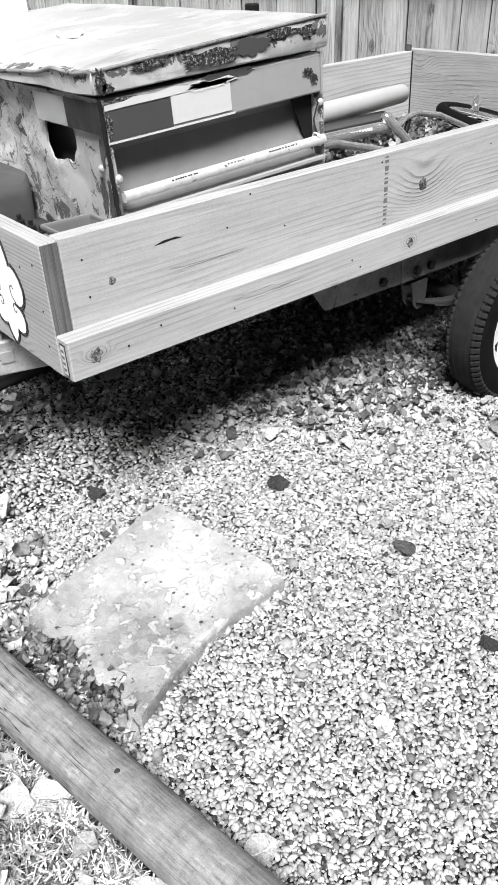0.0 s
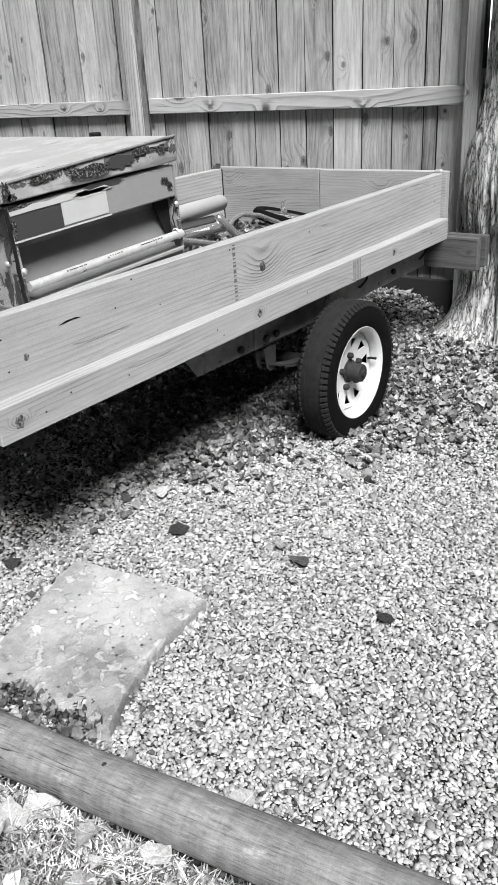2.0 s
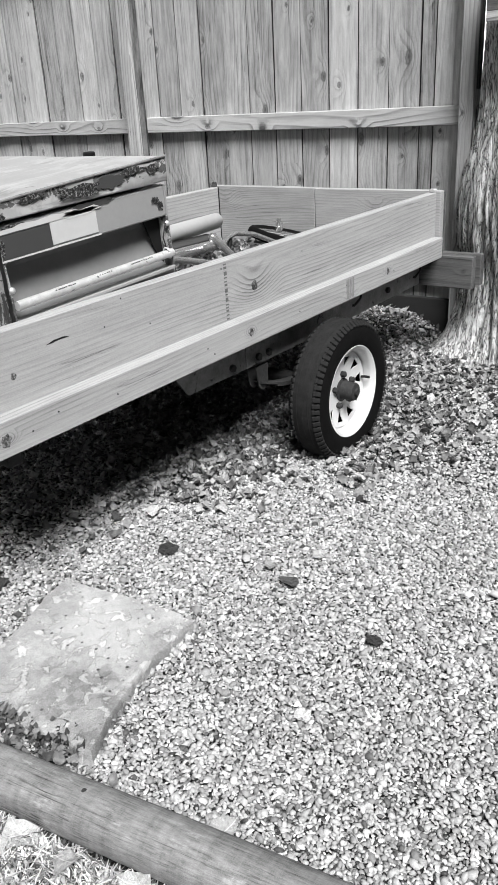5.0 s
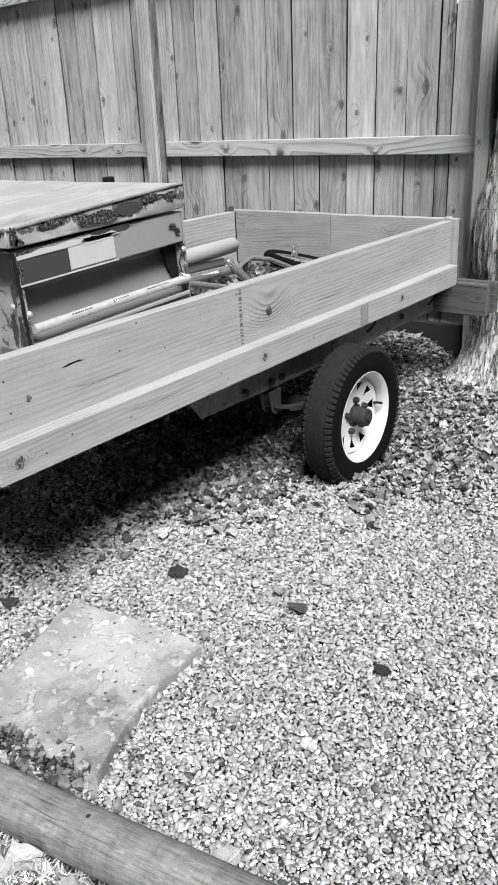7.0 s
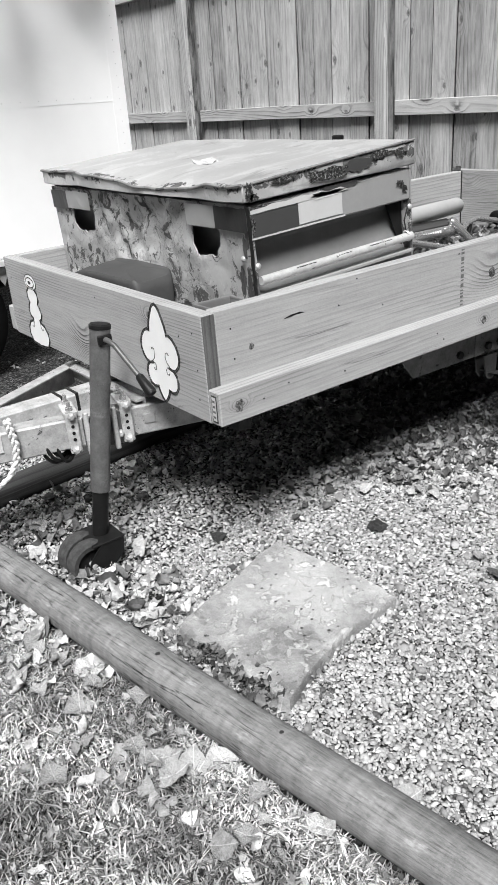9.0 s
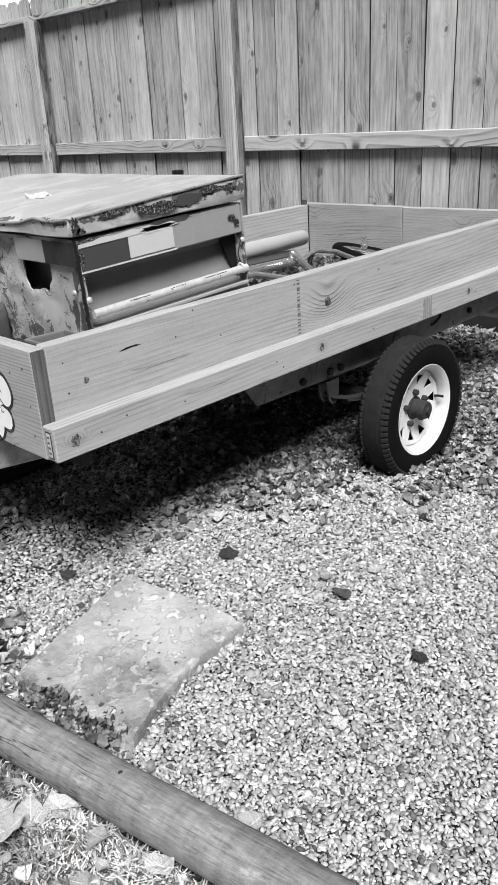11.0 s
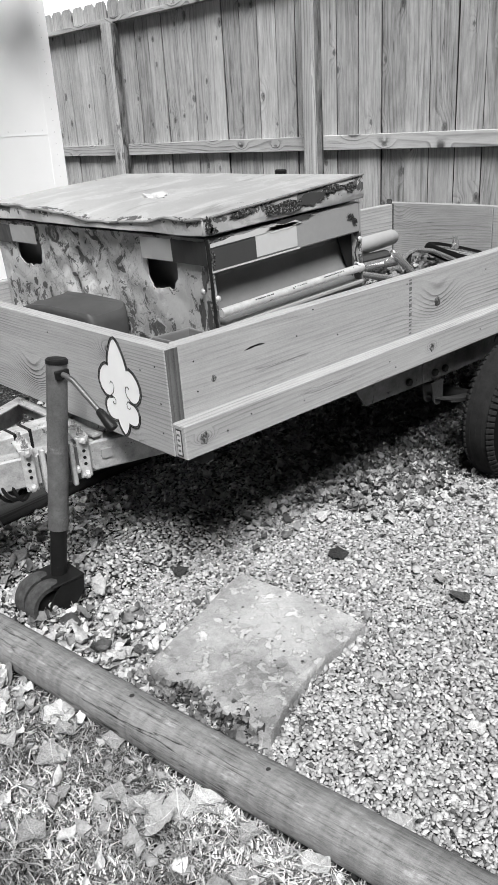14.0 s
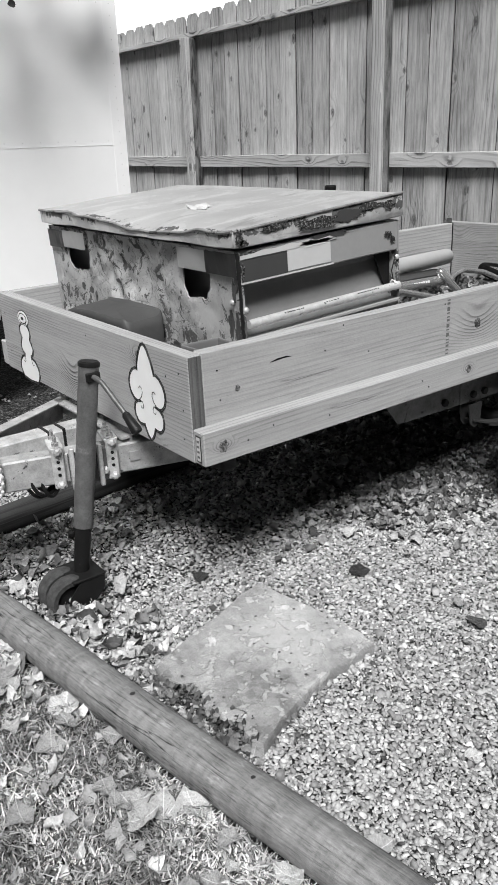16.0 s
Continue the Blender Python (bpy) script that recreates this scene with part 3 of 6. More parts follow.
bm = bmesh.new()
bmesh.ops.create_grid(bm, x_segments=24, y_segments=90, size=1.0)
for v in bm.verts:
    v.co.x, v.co.y = 2.80 + v.co.x * 0.19, 1.45 + v.co.y * 1.45
    v.co.z = float(bank(v.co.x, v.co.y)) - 0.004 if v.co.x > 2.615 else -0.004
tagged(link("ground_bank", bm, M["ground"], None, "", True), "low gritty bank of earth heaped along the fence foot", "ground", kind="structure")

OCT_V = np.array([(1, 0, 0), (-1, 0, 0), (0, 1, 0), (0, -1, 0), (0, 0, 1), (0, 0, -1)], float)
OCT_F = np.array([(0, 2, 4), (2, 1, 4), (1, 3, 4), (3, 0, 4), (2, 0, 5), (1, 2, 5), (3, 1, 5), (0, 3, 5)])


def stones(x0, x1, y0, y1, step, size, low, high):
    """Places and half-axes of pebbles on a loose grid, bedded between low and high times their radius."""
    nx, ny = int((x1 - x0) / step), int((y1 - y0) / step)
    gx, gy = np.meshgrid(np.arange(nx), np.arange(ny))
    px = x0 + (gx.ravel() + rng.uniform(-0.1, 1.1, nx * ny)) * step
    py = y0 + (gy.ravel() + rng.uniform(-0.1, 1.1, nx * ny)) * step
    lx = LOG_A.x + (LOG_A.y - py) / (LOG_A.y - LOG_B.y) * (LOG_B.x - LOG_A.x)
    keep = (px > lx + 0.04)
    px, py = px[keep], py[keep]
    n = len(px)
    r = size * rng.lognormal(0, 0.30, n)
    pz = r * rng.uniform(low, high, n)
    pz = pz + bank(px, py)
    s = np.stack([r * rng.uniform(1.0, 1.65, n), r * rng.uniform(0.70, 1.05, n), r * rng.uniform(0.42, 0.72, n)], 1)
    return np.stack([px, py, pz], 1), s


# a pebble open below: a tip, two rings of five
DOME_V = np.array([(0, 0, 1)] + [(0.894 * math.cos(1.2566 * i), 0.894 * math.sin(1.2566 * i), 0.447) for i in range(5)] + [(0.894 * math.cos(1.2566 * i + 0.6283), 0.894 * math.sin(1.2566 * i + 0.6283), -0.447) for i in range(5)])
DOME_F = np.array([(0, 1 + i, 1 + (i + 1) % 5) for i in range(5)] + [(1 + i, 6 + i, 1 + (i + 1) % 5) for i in range(5)] + [(6 + i, 6 + (i + 1) % 5, 1 + (i + 1) % 5) for i in range(5)])
gv, gf, at = [], [], 0
for base_v, base_f, kinds, (places, sizes) in ((DOME_V, DOME_F, 6, stones(-0.55, 1.35, -1.35, 0.3, 0.0072, 0.0042, 0.5, 1.8)),
                                               (OCT_V * 1.1, OCT_F, 3, stones(-0.55, 1.35, -1.35, 0.3, 0.0100, 0.0047, -0.2, 0.4)),
                                               (OCT_V * 1.15, OCT_F, 4, stones(1.35, 3.6, -1.5, 1.9, 0.0098, 0.0057, -0.1, 1.2)),
                                               (OCT_V * 1.15, OCT_F, 4, stones(-0.55, 1.35, 0.3, 1.9, 0.0105, 0.0060, -0.1, 1.1))):
    for kind in range(kinds):
        own_p, own_s = places[kind::kinds], sizes[kind::kinds]
        own_v = base_v * rng.uniform(0.78, 1.22, (len(base_v), 1)) + rng.normal(0, 0.08, base_v.shape)
        v = np.einsum("nij,nkj->nki", turns(len(own_p), rng, 0.45), own_v[None] * own_s[:, None, :]) + own_p[:, None, :]
        gv.append(v.reshape(-1, 3))
        gf.append((base_f[None] + (np.arange(len(own_p)) * len(base_v))[:, None, None]).reshape(-1, 3) + at)
        at += len(gv[-1])
gravel = raw_mesh("gravel", np.concatenate(gv), np.concatenate(gf), M["pebble"], True)
tagged(gravel, "loose rounded pea gravel in pale and dark greys", "gravel", kind="stuff")


def leaf_grid(curl=0.35, fold=0.25, twist=0.2, seed=0, wave=0.1, wide=0.30, crumple=0.012):
    """A pointed leaf of unit length on a short stalk, folded along its rib and curled up at the tip and the rims."""
    r = random.Random(seed)
    v, stops = [], (0.0, 0.13, 0.20, 0.32, 0.47, 0.62, 0.77, 0.90, 1.0)
    for i, s in enumerate(stops):
        u = max(0.0, (s - 0.12) / 0.88)
        w = wide * math.sin(math.pi * u ** 0.75) ** 0.85 * (1 + 0.10 * math.sin(s * 23 + seed * 2)) + 0.008 if i > 1 else 0.010
        for j in (-1, -0.5, 0, 0.5, 1):
            x = s - 0.5
            y = w * j + 0.05 * math.sin(s * 5 + seed)
            z = curl * (s - 0.45) ** 2 + fold * w * abs(j) + twist * x * y + wave * w * math.sin(s * 9 + j * 2 + seed) * abs(j)
            v.append((x, y, z + (crumple * r.uniform(-1, 1) if i > 1 else 0)))
    f = [(i * 5 + j, i * 5 + j + 1, i * 5 + j + 6, i * 5 + j + 5) for i in range(len(stops) - 1) for j in range(4)]
    return np.array(v), np.array(f)


def litter(name, spots, label, heap=0.022, material="litter", inside=None):
    """Fallen leaves strewn in soft patches: (x, y, spread x, spread y, count, shortest, longest)."""
    vs, fs, off = [], [], 0
    for k in range(4):
        bv, bf = leaf_grid(0.5 + 0.5 * k, 0.15 + 0.22 * k, 0.9 - 0.6 * k, k, 0.5, 0.30, 0.014)
        p = []
        for x, y, sx, sy, n, lo, hi in spots:
            m = n // 4
            q = np.stack([rng.normal(x, sx, m), rng.normal(y, sy, m), rng.uniform(0.012, heap, m), rng.uniform(lo, hi, m)], 1)
            p.append(q)
        p = np.concatenate(p)
        if inside:
            p = p[(p[:, 0] > inside[0]) & (p[:, 0] < inside[1]) & (p[:, 1] > inside[2]) & (p[:, 1] < inside[3])]
        p[:, 2] += bank(p[:, 0], p[:, 1])
        s = p[:, 3:4] * np.stack([np.ones(len(p)), rng.uniform(0.75, 1.2, len(p)), rng.uniform(0.5, 1.2, len(p))], 1)
        rot = turns(len(p), rng, 0.42)
        v = np.einsum("nij,nkj->nki", rot, bv[None] * s[:, None, :]) + p[:, None, :3]
        v[:, :, 2] = np.maximum(v[:, :, 2], 0.003)
        vs.append(v.reshape(-1, 3))
        fs.append((bf[None] + (np.arange(len(p)) * len(bv))[:, None, None]).reshape(-1, 4) + off)
        off += len(vs[-1])
    return tagged(raw_mesh(name, np.concatenate(vs), np.concatenate(fs), M[material]), label, "leaf litter", kind="stuff")


litter("leaf_litter", [
    (1.7, 0.66, 0.36, 0.20, 1700, 0.024, 0.050), (1.15, 0.24, 0.22, 0.14, 900, 0.024, 0.052), (1.75, 0.08, 0.30, 0.20, 1100, 0.024, 0.052), (2.4, 0.15, 0.35, 0.30, 1300, 0.022, 0.048), (2.75, 0.42, 0.10, 0.22, 260, 0.018, 0.040),
    (0.15, 0.80, 0.22, 0.10, 140, 0.025, 0.055), (-0.28, 0.35, 0.12, 0.30, 90, 0.04, 0.08), (0.75, 0.45, 0.25, 0.2, 90, 0.025, 0.055),
    (1.6, -0.28, 0.30, 0.12, 130, 0.03, 0.06), (2.5, -0.3, 0.35, 0.2, 200, 0.03, 0.06), (1.8, 0.9, 0.5, 0.3, 400, 0.03, 0.06), (0.1, 2.0, 0.6, 0.5, 260, 0.02, 0.04), (-0.27, -0.25, 0.035, 0.14, 190, 0.015, 0.036)],
    "brown and grey fallen leaves heaped on the gravel under the trailer")
litter("leaf_litter", [(-0.225, -0.17, 0.018, 0.026, 60, 0.012, 0.028), (-0.215, -0.30, 0.014, 0.045, 50, 0.012, 0.030), (-0.235, -0.40, 0.018, 0.040, 44, 0.014, 0.036), (-0.18, -0.36, 0.012, 0.016, 26, 0.012, 0.024)],
       "dark crumbled leaf mould along the slab's broken edge", 0.040, "mould")
litter("leaf_litter", [(-0.52, -0.1, 0.07, 0.5, 84, 0.025, 0.055), (-0.72, 0.2, 0.25, 0.35, 60, 0.025, 0.05), (-0.60, 0.30, 0.10, 0.30, 180, 0.02, 0.048), (-0.24, 0.15, 0.07, 0.14, 130, 0.025, 0.055), (-0.42, 0.55, 0.05, 0.15, 60, 0.03, 0.06),
                       (-0.7, 1.2, 0.4, 0.2, 80, 0.02, 0.045)], "dry fallen leaves along the timber edging", 0.022, "litter_pale")


def grass():
    n = 95000
    y = rng.uniform(-1.5, 1.0, n)
    lx = LOG_A.x + (LOG_A.y - y) / (LOG_A.y - LOG_B.y) * (LOG_B.x - LOG_A.x)
    x = lx - 0.06 - rng.uniform(0, 1, n) ** 1.2 * 1.0
    h, w = rng.uniform(0.010, 0.034, n), rng.uniform(0.0011, 0.0026, n)
    a = rng.uniform(0, 2 * np.pi, n)
    lean = rng.uniform(0.4, 1.6, n)
    d = np.stack([np.cos(a), np.sin(a), np.zeros(n)], 1)
    side = np.stack([-np.sin(a), np.cos(a), np.zeros(n)], 1) * w[:, None]
    up = np.array((0, 0, 1.0))
    p0 = np.stack([x, y, np.zeros(n)], 1)
    p1 = p0 + up * (h * 0.55)[:, None] + d * (h * 0.3 * lean)[:, None]
    p2 = p0 + up * (h * rng.uniform(0.3, 0.95, n))[:, None] + d * (h * 0.95 * lean)[:, None]
    v = np.stack([p0 - side, p0 + side, p1 - side * 0.8, p1 + side * 0.8, p2 - side * 0.15, p2 + side * 0.15], 1)
    f = np.array([(0, 1, 3, 2), (2, 3, 5, 4)])[None] + (np.arange(n) * 6)[:, None, None]
    return tagged(raw_mesh("grass", v.reshape(-1, 3), f.reshape(-1, 4), M["grass"]), "short dry trampled grass beside the timber edging", "grass", kind="stuff")


grass()


# ---- timber edging and slab ----
def timber(a, b, r, flat, material, label, seed):
    """A landscape timber: round with two flattened flanks, a little crooked, cracked at the ends."""
    a, b = Vector(a), Vector(b)
    d = (b - a)
    length = d.length
    bm = bmesh.new()
    rings, sides, rows = [], 20, 48
    for i in range(rows + 1):
        s = length * i / rows
        ring = []
        for j in range(sides):
            t = 2 * math.pi * j / sides
            y, z = math.cos(t) * r, math.sin(t) * r * 0.92
            y = max(-flat, min(flat, y))
            k = 1 + 0.05 * noise.noise(Vector((s * 2.2, math.cos(t) + seed, math.sin(t))))
            k *= 0.95 if i in (0, rows) else 1
            ring.append(bm.verts.new((s, y * k + 0.008 * noise.noise(Vector((s * 1.2, seed, 0))), z * k)))
        rings.append(ring)
    for r0, r1 in zip(rings, rings[1:]):
        for j in range(sides):
            bm.faces.new((r0[j], r0[(j + 1) % sides], r1[(j + 1) % sides], r1[j]))
    bm.faces.new(rings[0])
    bm.faces.new(rings[-1])
    bmesh.ops.recalc_face_normals(bm, faces=bm.faces[:])
    ob = link("landscape_timber", bm, material, None, "", True)
    ob.matrix_world = Matrix.Translation(a) @ Euler((0, -math.asin(d.z / length), math.atan2(d.y, d.x))).to_matrix().to_4x4()
    return tagged(ob, label, "timber", "timber edging")


SPIKES = ((-0.31, -0.565), (-0.375, -0.192))
edging = timber((LOG_A.x, LOG_A.y, 0.045), (LOG_B.x, LOG_B.y, 0.045), 0.056, 0.052, M["log"], "grey weathered round landscape timber laid on the ground as edging", 1.0)
# weathered spike heads driven into the edging timber
for x, y in SPIKES:
    s = (Vector((x, y, 0)) - Vector((LOG_A.x, LOG_A.y, 0))).length
    part("spike_head", lathe([(0.006, 0.046), (0.006, 0.0512), (0.004, 0.0522), (0.0, 0.0524)], 10, "z", (s, 0.0, 0.0)), M["rusty"], edging, "rusty sunken spike head", True)
# second timber: the shade under the tongue is put into its dark colour
timber((-0.56, 0.955, 0.04), (1.1, 1.16, 0.04), 0.055, 0.05, M["log_dark"], "landscape timber on the ground under the trailer tongue, darkened for shade", 4.0)


def slab():
    rim = [(0.202, 0.082), (0.232, -0.05), (0.252, -0.17), (0.262, -0.30), (0.255, -0.34), (0.16, -0.352), (0.05, -0.360), (0.01, -0.378), (-0.03, -0.392), (-0.11, -0.418),
           (-0.19, -0.452), (-0.205, -0.43), (-0.20, -0.395), (-0.175, -0.372), (-0.19, -0.345), (-0.215, -0.335), (-0.205, -0.30), (-0.222, -0.262), (-0.20, -0.235), (-0.175, -0.215),
           (-0.19, -0.185), (-0.225, -0.17), (-0.238, -0.10), (-0.235, -0.062), (-0.12, -0.02), (0.02, 0.025), (0.13, 0.062)]
    fine = []
    for i, (x, y) in enumerate(rim):
        x1, y1 = rim[(i + 1) % len(rim)]
        for s in (0, 0.34, 0.67):
            j = 0.006 * noise.noise(Vector((x + (x1 - x) * s, y + (y1 - y) * s, 0)) * 37)
            fine.append((x + (x1 - x) * s + j, y + (y1 - y) * s - j))
    cx, cy = 0.02, -0.18
    bm = bmesh.new()
    rings = []
    for k, (f, z) in enumerate(((1.0, -0.01), (1.004, 0.010), (1.0, 0.024), (0.997, 0.0345), (0.988, 0.0375), (0.9, 0.0385), (0.75, 0.038), (0.55, 0.0385), (0.28, 0.039))):
        rings.append([bm.verts.new((cx + (x - cx) * f, cy + (y - cy) * f, z + 0.004 * noise.noise(Vector((x * f * 9, y * f * 9, 2))))) for x, y in fine])
    n = len(fine)
    for r0, r1 in zip(rings, rings[1:]):
        for j in range(n):
            bm.faces.new((r0[j], r0[(j + 1) % n], r1[(j + 1) % n], r1[j]))
    bm.faces.new(rings[-1])
    bmesh.ops.recalc_face_normals(bm, faces=bm.faces[:])
    ob = link("stepping_stone", bm, M["slab"], None, "", True)
    return tagged(ob, "pale weathered concrete stepping slab with a broken corner, bedded in gravel", "slab")


slab()


# ---- fence ----
FX = 2.985          # front face of the pickets
fence = thing("fence", pose(FX, 0, 0), "tall weathered cedar board fence with dog-eared pickets", "fence", kind="structure")
PITCH = 0.1755


def picket_mesh(w, h, seed):
    r = random.Random(seed)
    e = 0.035
    bm = plate([(-w / 2, 0.03), (w / 2, 0.03), (w / 2, h - e), (w / 2 - e * 0.9, h), (-w / 2 + e * 0.9, h), (-w / 2, h - e)], "x", 0.0, 0.017)
    for v in bm.verts:
        if v.co.x > 0.01:
            v.co.y *= 1 - 0.020 / w
    for z in (0.5, 1.0, 1.5, 2.0):
        bmesh.ops.bisect_plane(bm, geom=bm.verts[:] + bm.edges[:] + bm.faces[:], plane_co=(0, 0, z), plane_no=(0, 0, 1))
    bow, cup = r.uniform(-0.004, 0.004), r.uniform(-0.003, 0.003)
    for v in bm.verts:
        v.co.x += bow * math.sin(v.co.z * 1.6) + cup * (v.co.y / w) ** 2 * 4
    me = bpy.data.meshes.new("picket")
    bm.to_mesh(me)
    bm.free()
    me.materials.append(M["fence_z"])
    return me


picket_kinds = [picket_mesh(PITCH - gap, 2.245, i) for i, gap in enumerate((0.0045, 0.007, 0.0065, 0.0045, 0.007, 0.006))]
narrow = picket_mesh(0.068, 2.245, 9)
POSTS = [0.092, 2.275, 4.475, 6.67]
for i, y in enumerate(POSTS):
    half = 0.0445 if i else 0.034
    part("post", board(-0.125, -0.036, y - half, y + half, 0, 2.06, "z", 0.006, i), M["post_z"], fence)
    part("waney_edge", board(-0.098, -0.038, y - half - 0.007, y - half - 0.0015, 0, 2.055, "z", 0.012, i + 30), M["wane"], fence, "dark waney edge of the post")
for a, b in zip(POSTS, POSTS[1:]):
    for k, (z, h) in enumerate(((0.28, 0.089), (1.068, 0.089))):
        part("rail", board(-0.040, -0.002, a + 0.046, b - 0.046, z, z + h, "y", 0.004, a + z), M["fence_y"], fence)
part("top_rail", board(-0.060, -0.002, POSTS[1] - 0.8, 6.8, 2.064, 2.10, "y", 0.004, 3), M["fence_y"], fence)
part("top_rail", board(-0.060, -0.002, 0.04, POSTS[1] - 0.803, 2.064, 2.10, "y", 0.004, 8), M["fence_y"], fence)

# bright hazy sky low over the fence, far off
k = Nodes("hazy_sky")
k.b.inputs["Emission Color"].default_value, k.b.inputs["Emission Strength"].default_value = (1, 1, 1, 1), 1.0
hz = k.done(0.8, 1.0)
bm = bmesh.new()
arc = [(math.cos(t) * 150, math.sin(t) * 150) for t in (radians(-20 + 5 * i) for i in range(31))]
lo, hi = [bm.verts.new((x, y, 0)) for x, y in arc], [bm.verts.new((x, y, 38)) for x, y in arc]
for i in range(30):
    bm.faces.new((lo[i], lo[i + 1], hi[i + 1], hi[i]))
tagged(link("backdrop", bm, hz), "bright white hazy sky far beyond the fence", "sky", kind="structure")

# plain unseen board walls added behind the camera to block low sky light
for name, c in (("wall_south", (-6.0, 8.0, -5.06, -5.0)), ("wall_west", (-6.06, -6.0, -5.0, 9.0))):
    tagged(link(name, box(*c, 0, 2.2, 0.004), M["fence_z"]), "plain unseen board wall added to block low sky light", "wall", kind="structure")

# ---- trailer ----
trailer = thing("utility_trailer", pose(0, 0, 0, 0, -0.9, 0), "small utility trailer with pale plank sides resting on a jack", "trailer")
T = trailer
part("side_board", board(0.041, 2.50, 0.05, 0.088, 0.492, 0.773, "x", 0.001, 1), M["board_x"], T)
part("side_board", board(0.041, 2.50, 1.307, 1.345, 0.492, 0.773, "x", 0.004, 2), M["board_x"], T)
part("front_board", board(0.0, 0.040, 0.0495, 1.3455, 0.488, 0.772, "y", 0.0004, 3), M["board_y"], T)
part("tailgate_board", board(2.502, 2.54, 0.03, 0.695, 0.50, 0.778, "y", 0.003, 4), M["board_tail"], T)
part("tailgate_board", board(2.502, 2.54, 0.699, 1.350, 0.50, 0.780, "y", 0.003, 5), M["board_tail"], T)
part("side_rail", board(0.0, 2.475, 0.0, 0.0485, 0.492, 0.583, "x", 0.001, 6), M["board_x"], T)
part("side_rail", board(0.0, 2.475, 1.3465, 1.395, 0.492, 0.583, "x", 0.003, 7), M["board_x"], T)
part("corner_end", box(0.0015, 0.0385, 0.0475, 0.0493, 0.492, 0.768, 0.0), M["end_grain"], T, "dark sawn end grain")
part("deck", box(0.042, 2.50, 0.0895, 1.3055, 0.470, 0.490, 0.002), M["deck"], T)
for y in (0.095, 1.27):
    bm = plate([(0.74, 0.46), (0.80, 0.378), (1.14, 0.370), (1.14, 0.366), (2.44, 0.372), (2.44, 0.46)], "y", y, 0.006)
    box(0.70, 2.44, y + 0.006, y + 0.05, 0.456, 0.462, 0, bm)
    part("frame_rail", bm, M["frame"], T)
    part("splice_plate", box(1.10, 1.30, y - 0.006, y - 0.0005, 0.372, 0.458, 0.002), M["frame"], T)
for x in (0.12, 0.9, 1.7, 2.40):
    part("cross_member", box(x, x + 0.045, 0.102, 1.268, 0.41, 0.468, 0.004), M["rusty"], T)
for x, z in ((1.02, 0.40), (1.16, 0.40), (1.22, 0.40), (2.12, 0.415)):
    part("bolt", lathe([(0.013, -0.012), (0.013, 0.0), (0.0, 0.0)], 6, "y", (x, 0.0875 if x < 1.31 and x > 1.09 else 0.0935, z)), M["rusty"], T, "", True)
# curved slots in the near rail
for x, z in ((1.86, 0.428), (2.415, 0.425)):
    part("rail_slot", tube([(x - 0.034, 0.0945, z - 0.010), (x - 0.020, 0.0945, z - 0.014), (x + 0.018, 0.0945, z - 0.001), (x + 0.030, 0.0945, z + 0.006), (x + 0.036, 0.0945, z + 0.018)], 0.0058, 8), M["black"], T, "dark hooked slot in the rail")
# springs and axle
for y in (0.075, 1.31):
    for dy in (-0.02, 0.02):
        part("spring_hanger", plate([(1.12, 0.372), (1.19, 0.372), (1.185, 0.30), (1.17, 0.285), (1.15, 0.285), (1.135, 0.30)], "y", y + dy + 0.012, 0.005), M["rusty"], T)
    for k in range(3):
        bm = bmesh.new()
        half = 0.33 - 0.09 * k
        rows = [(1.47 + half * s / 8, 0.246 + 0.065 * (s * half / 0.33 / 8) ** 2 - 0.008 * k) for s in range(-8, 9)]
        plate(rows + [(x, z + 0.007) for x, z in rows[::-1]], "y", y - 0.017, 0.04, bm)
        part("spring_leaf", bm, M["rusty"], T)
part("axle", tube([(1.46, 0.015, 0.215), (1.46, 1.39, 0.215)], 0.024, 14), M["rusty"], T, "", True)


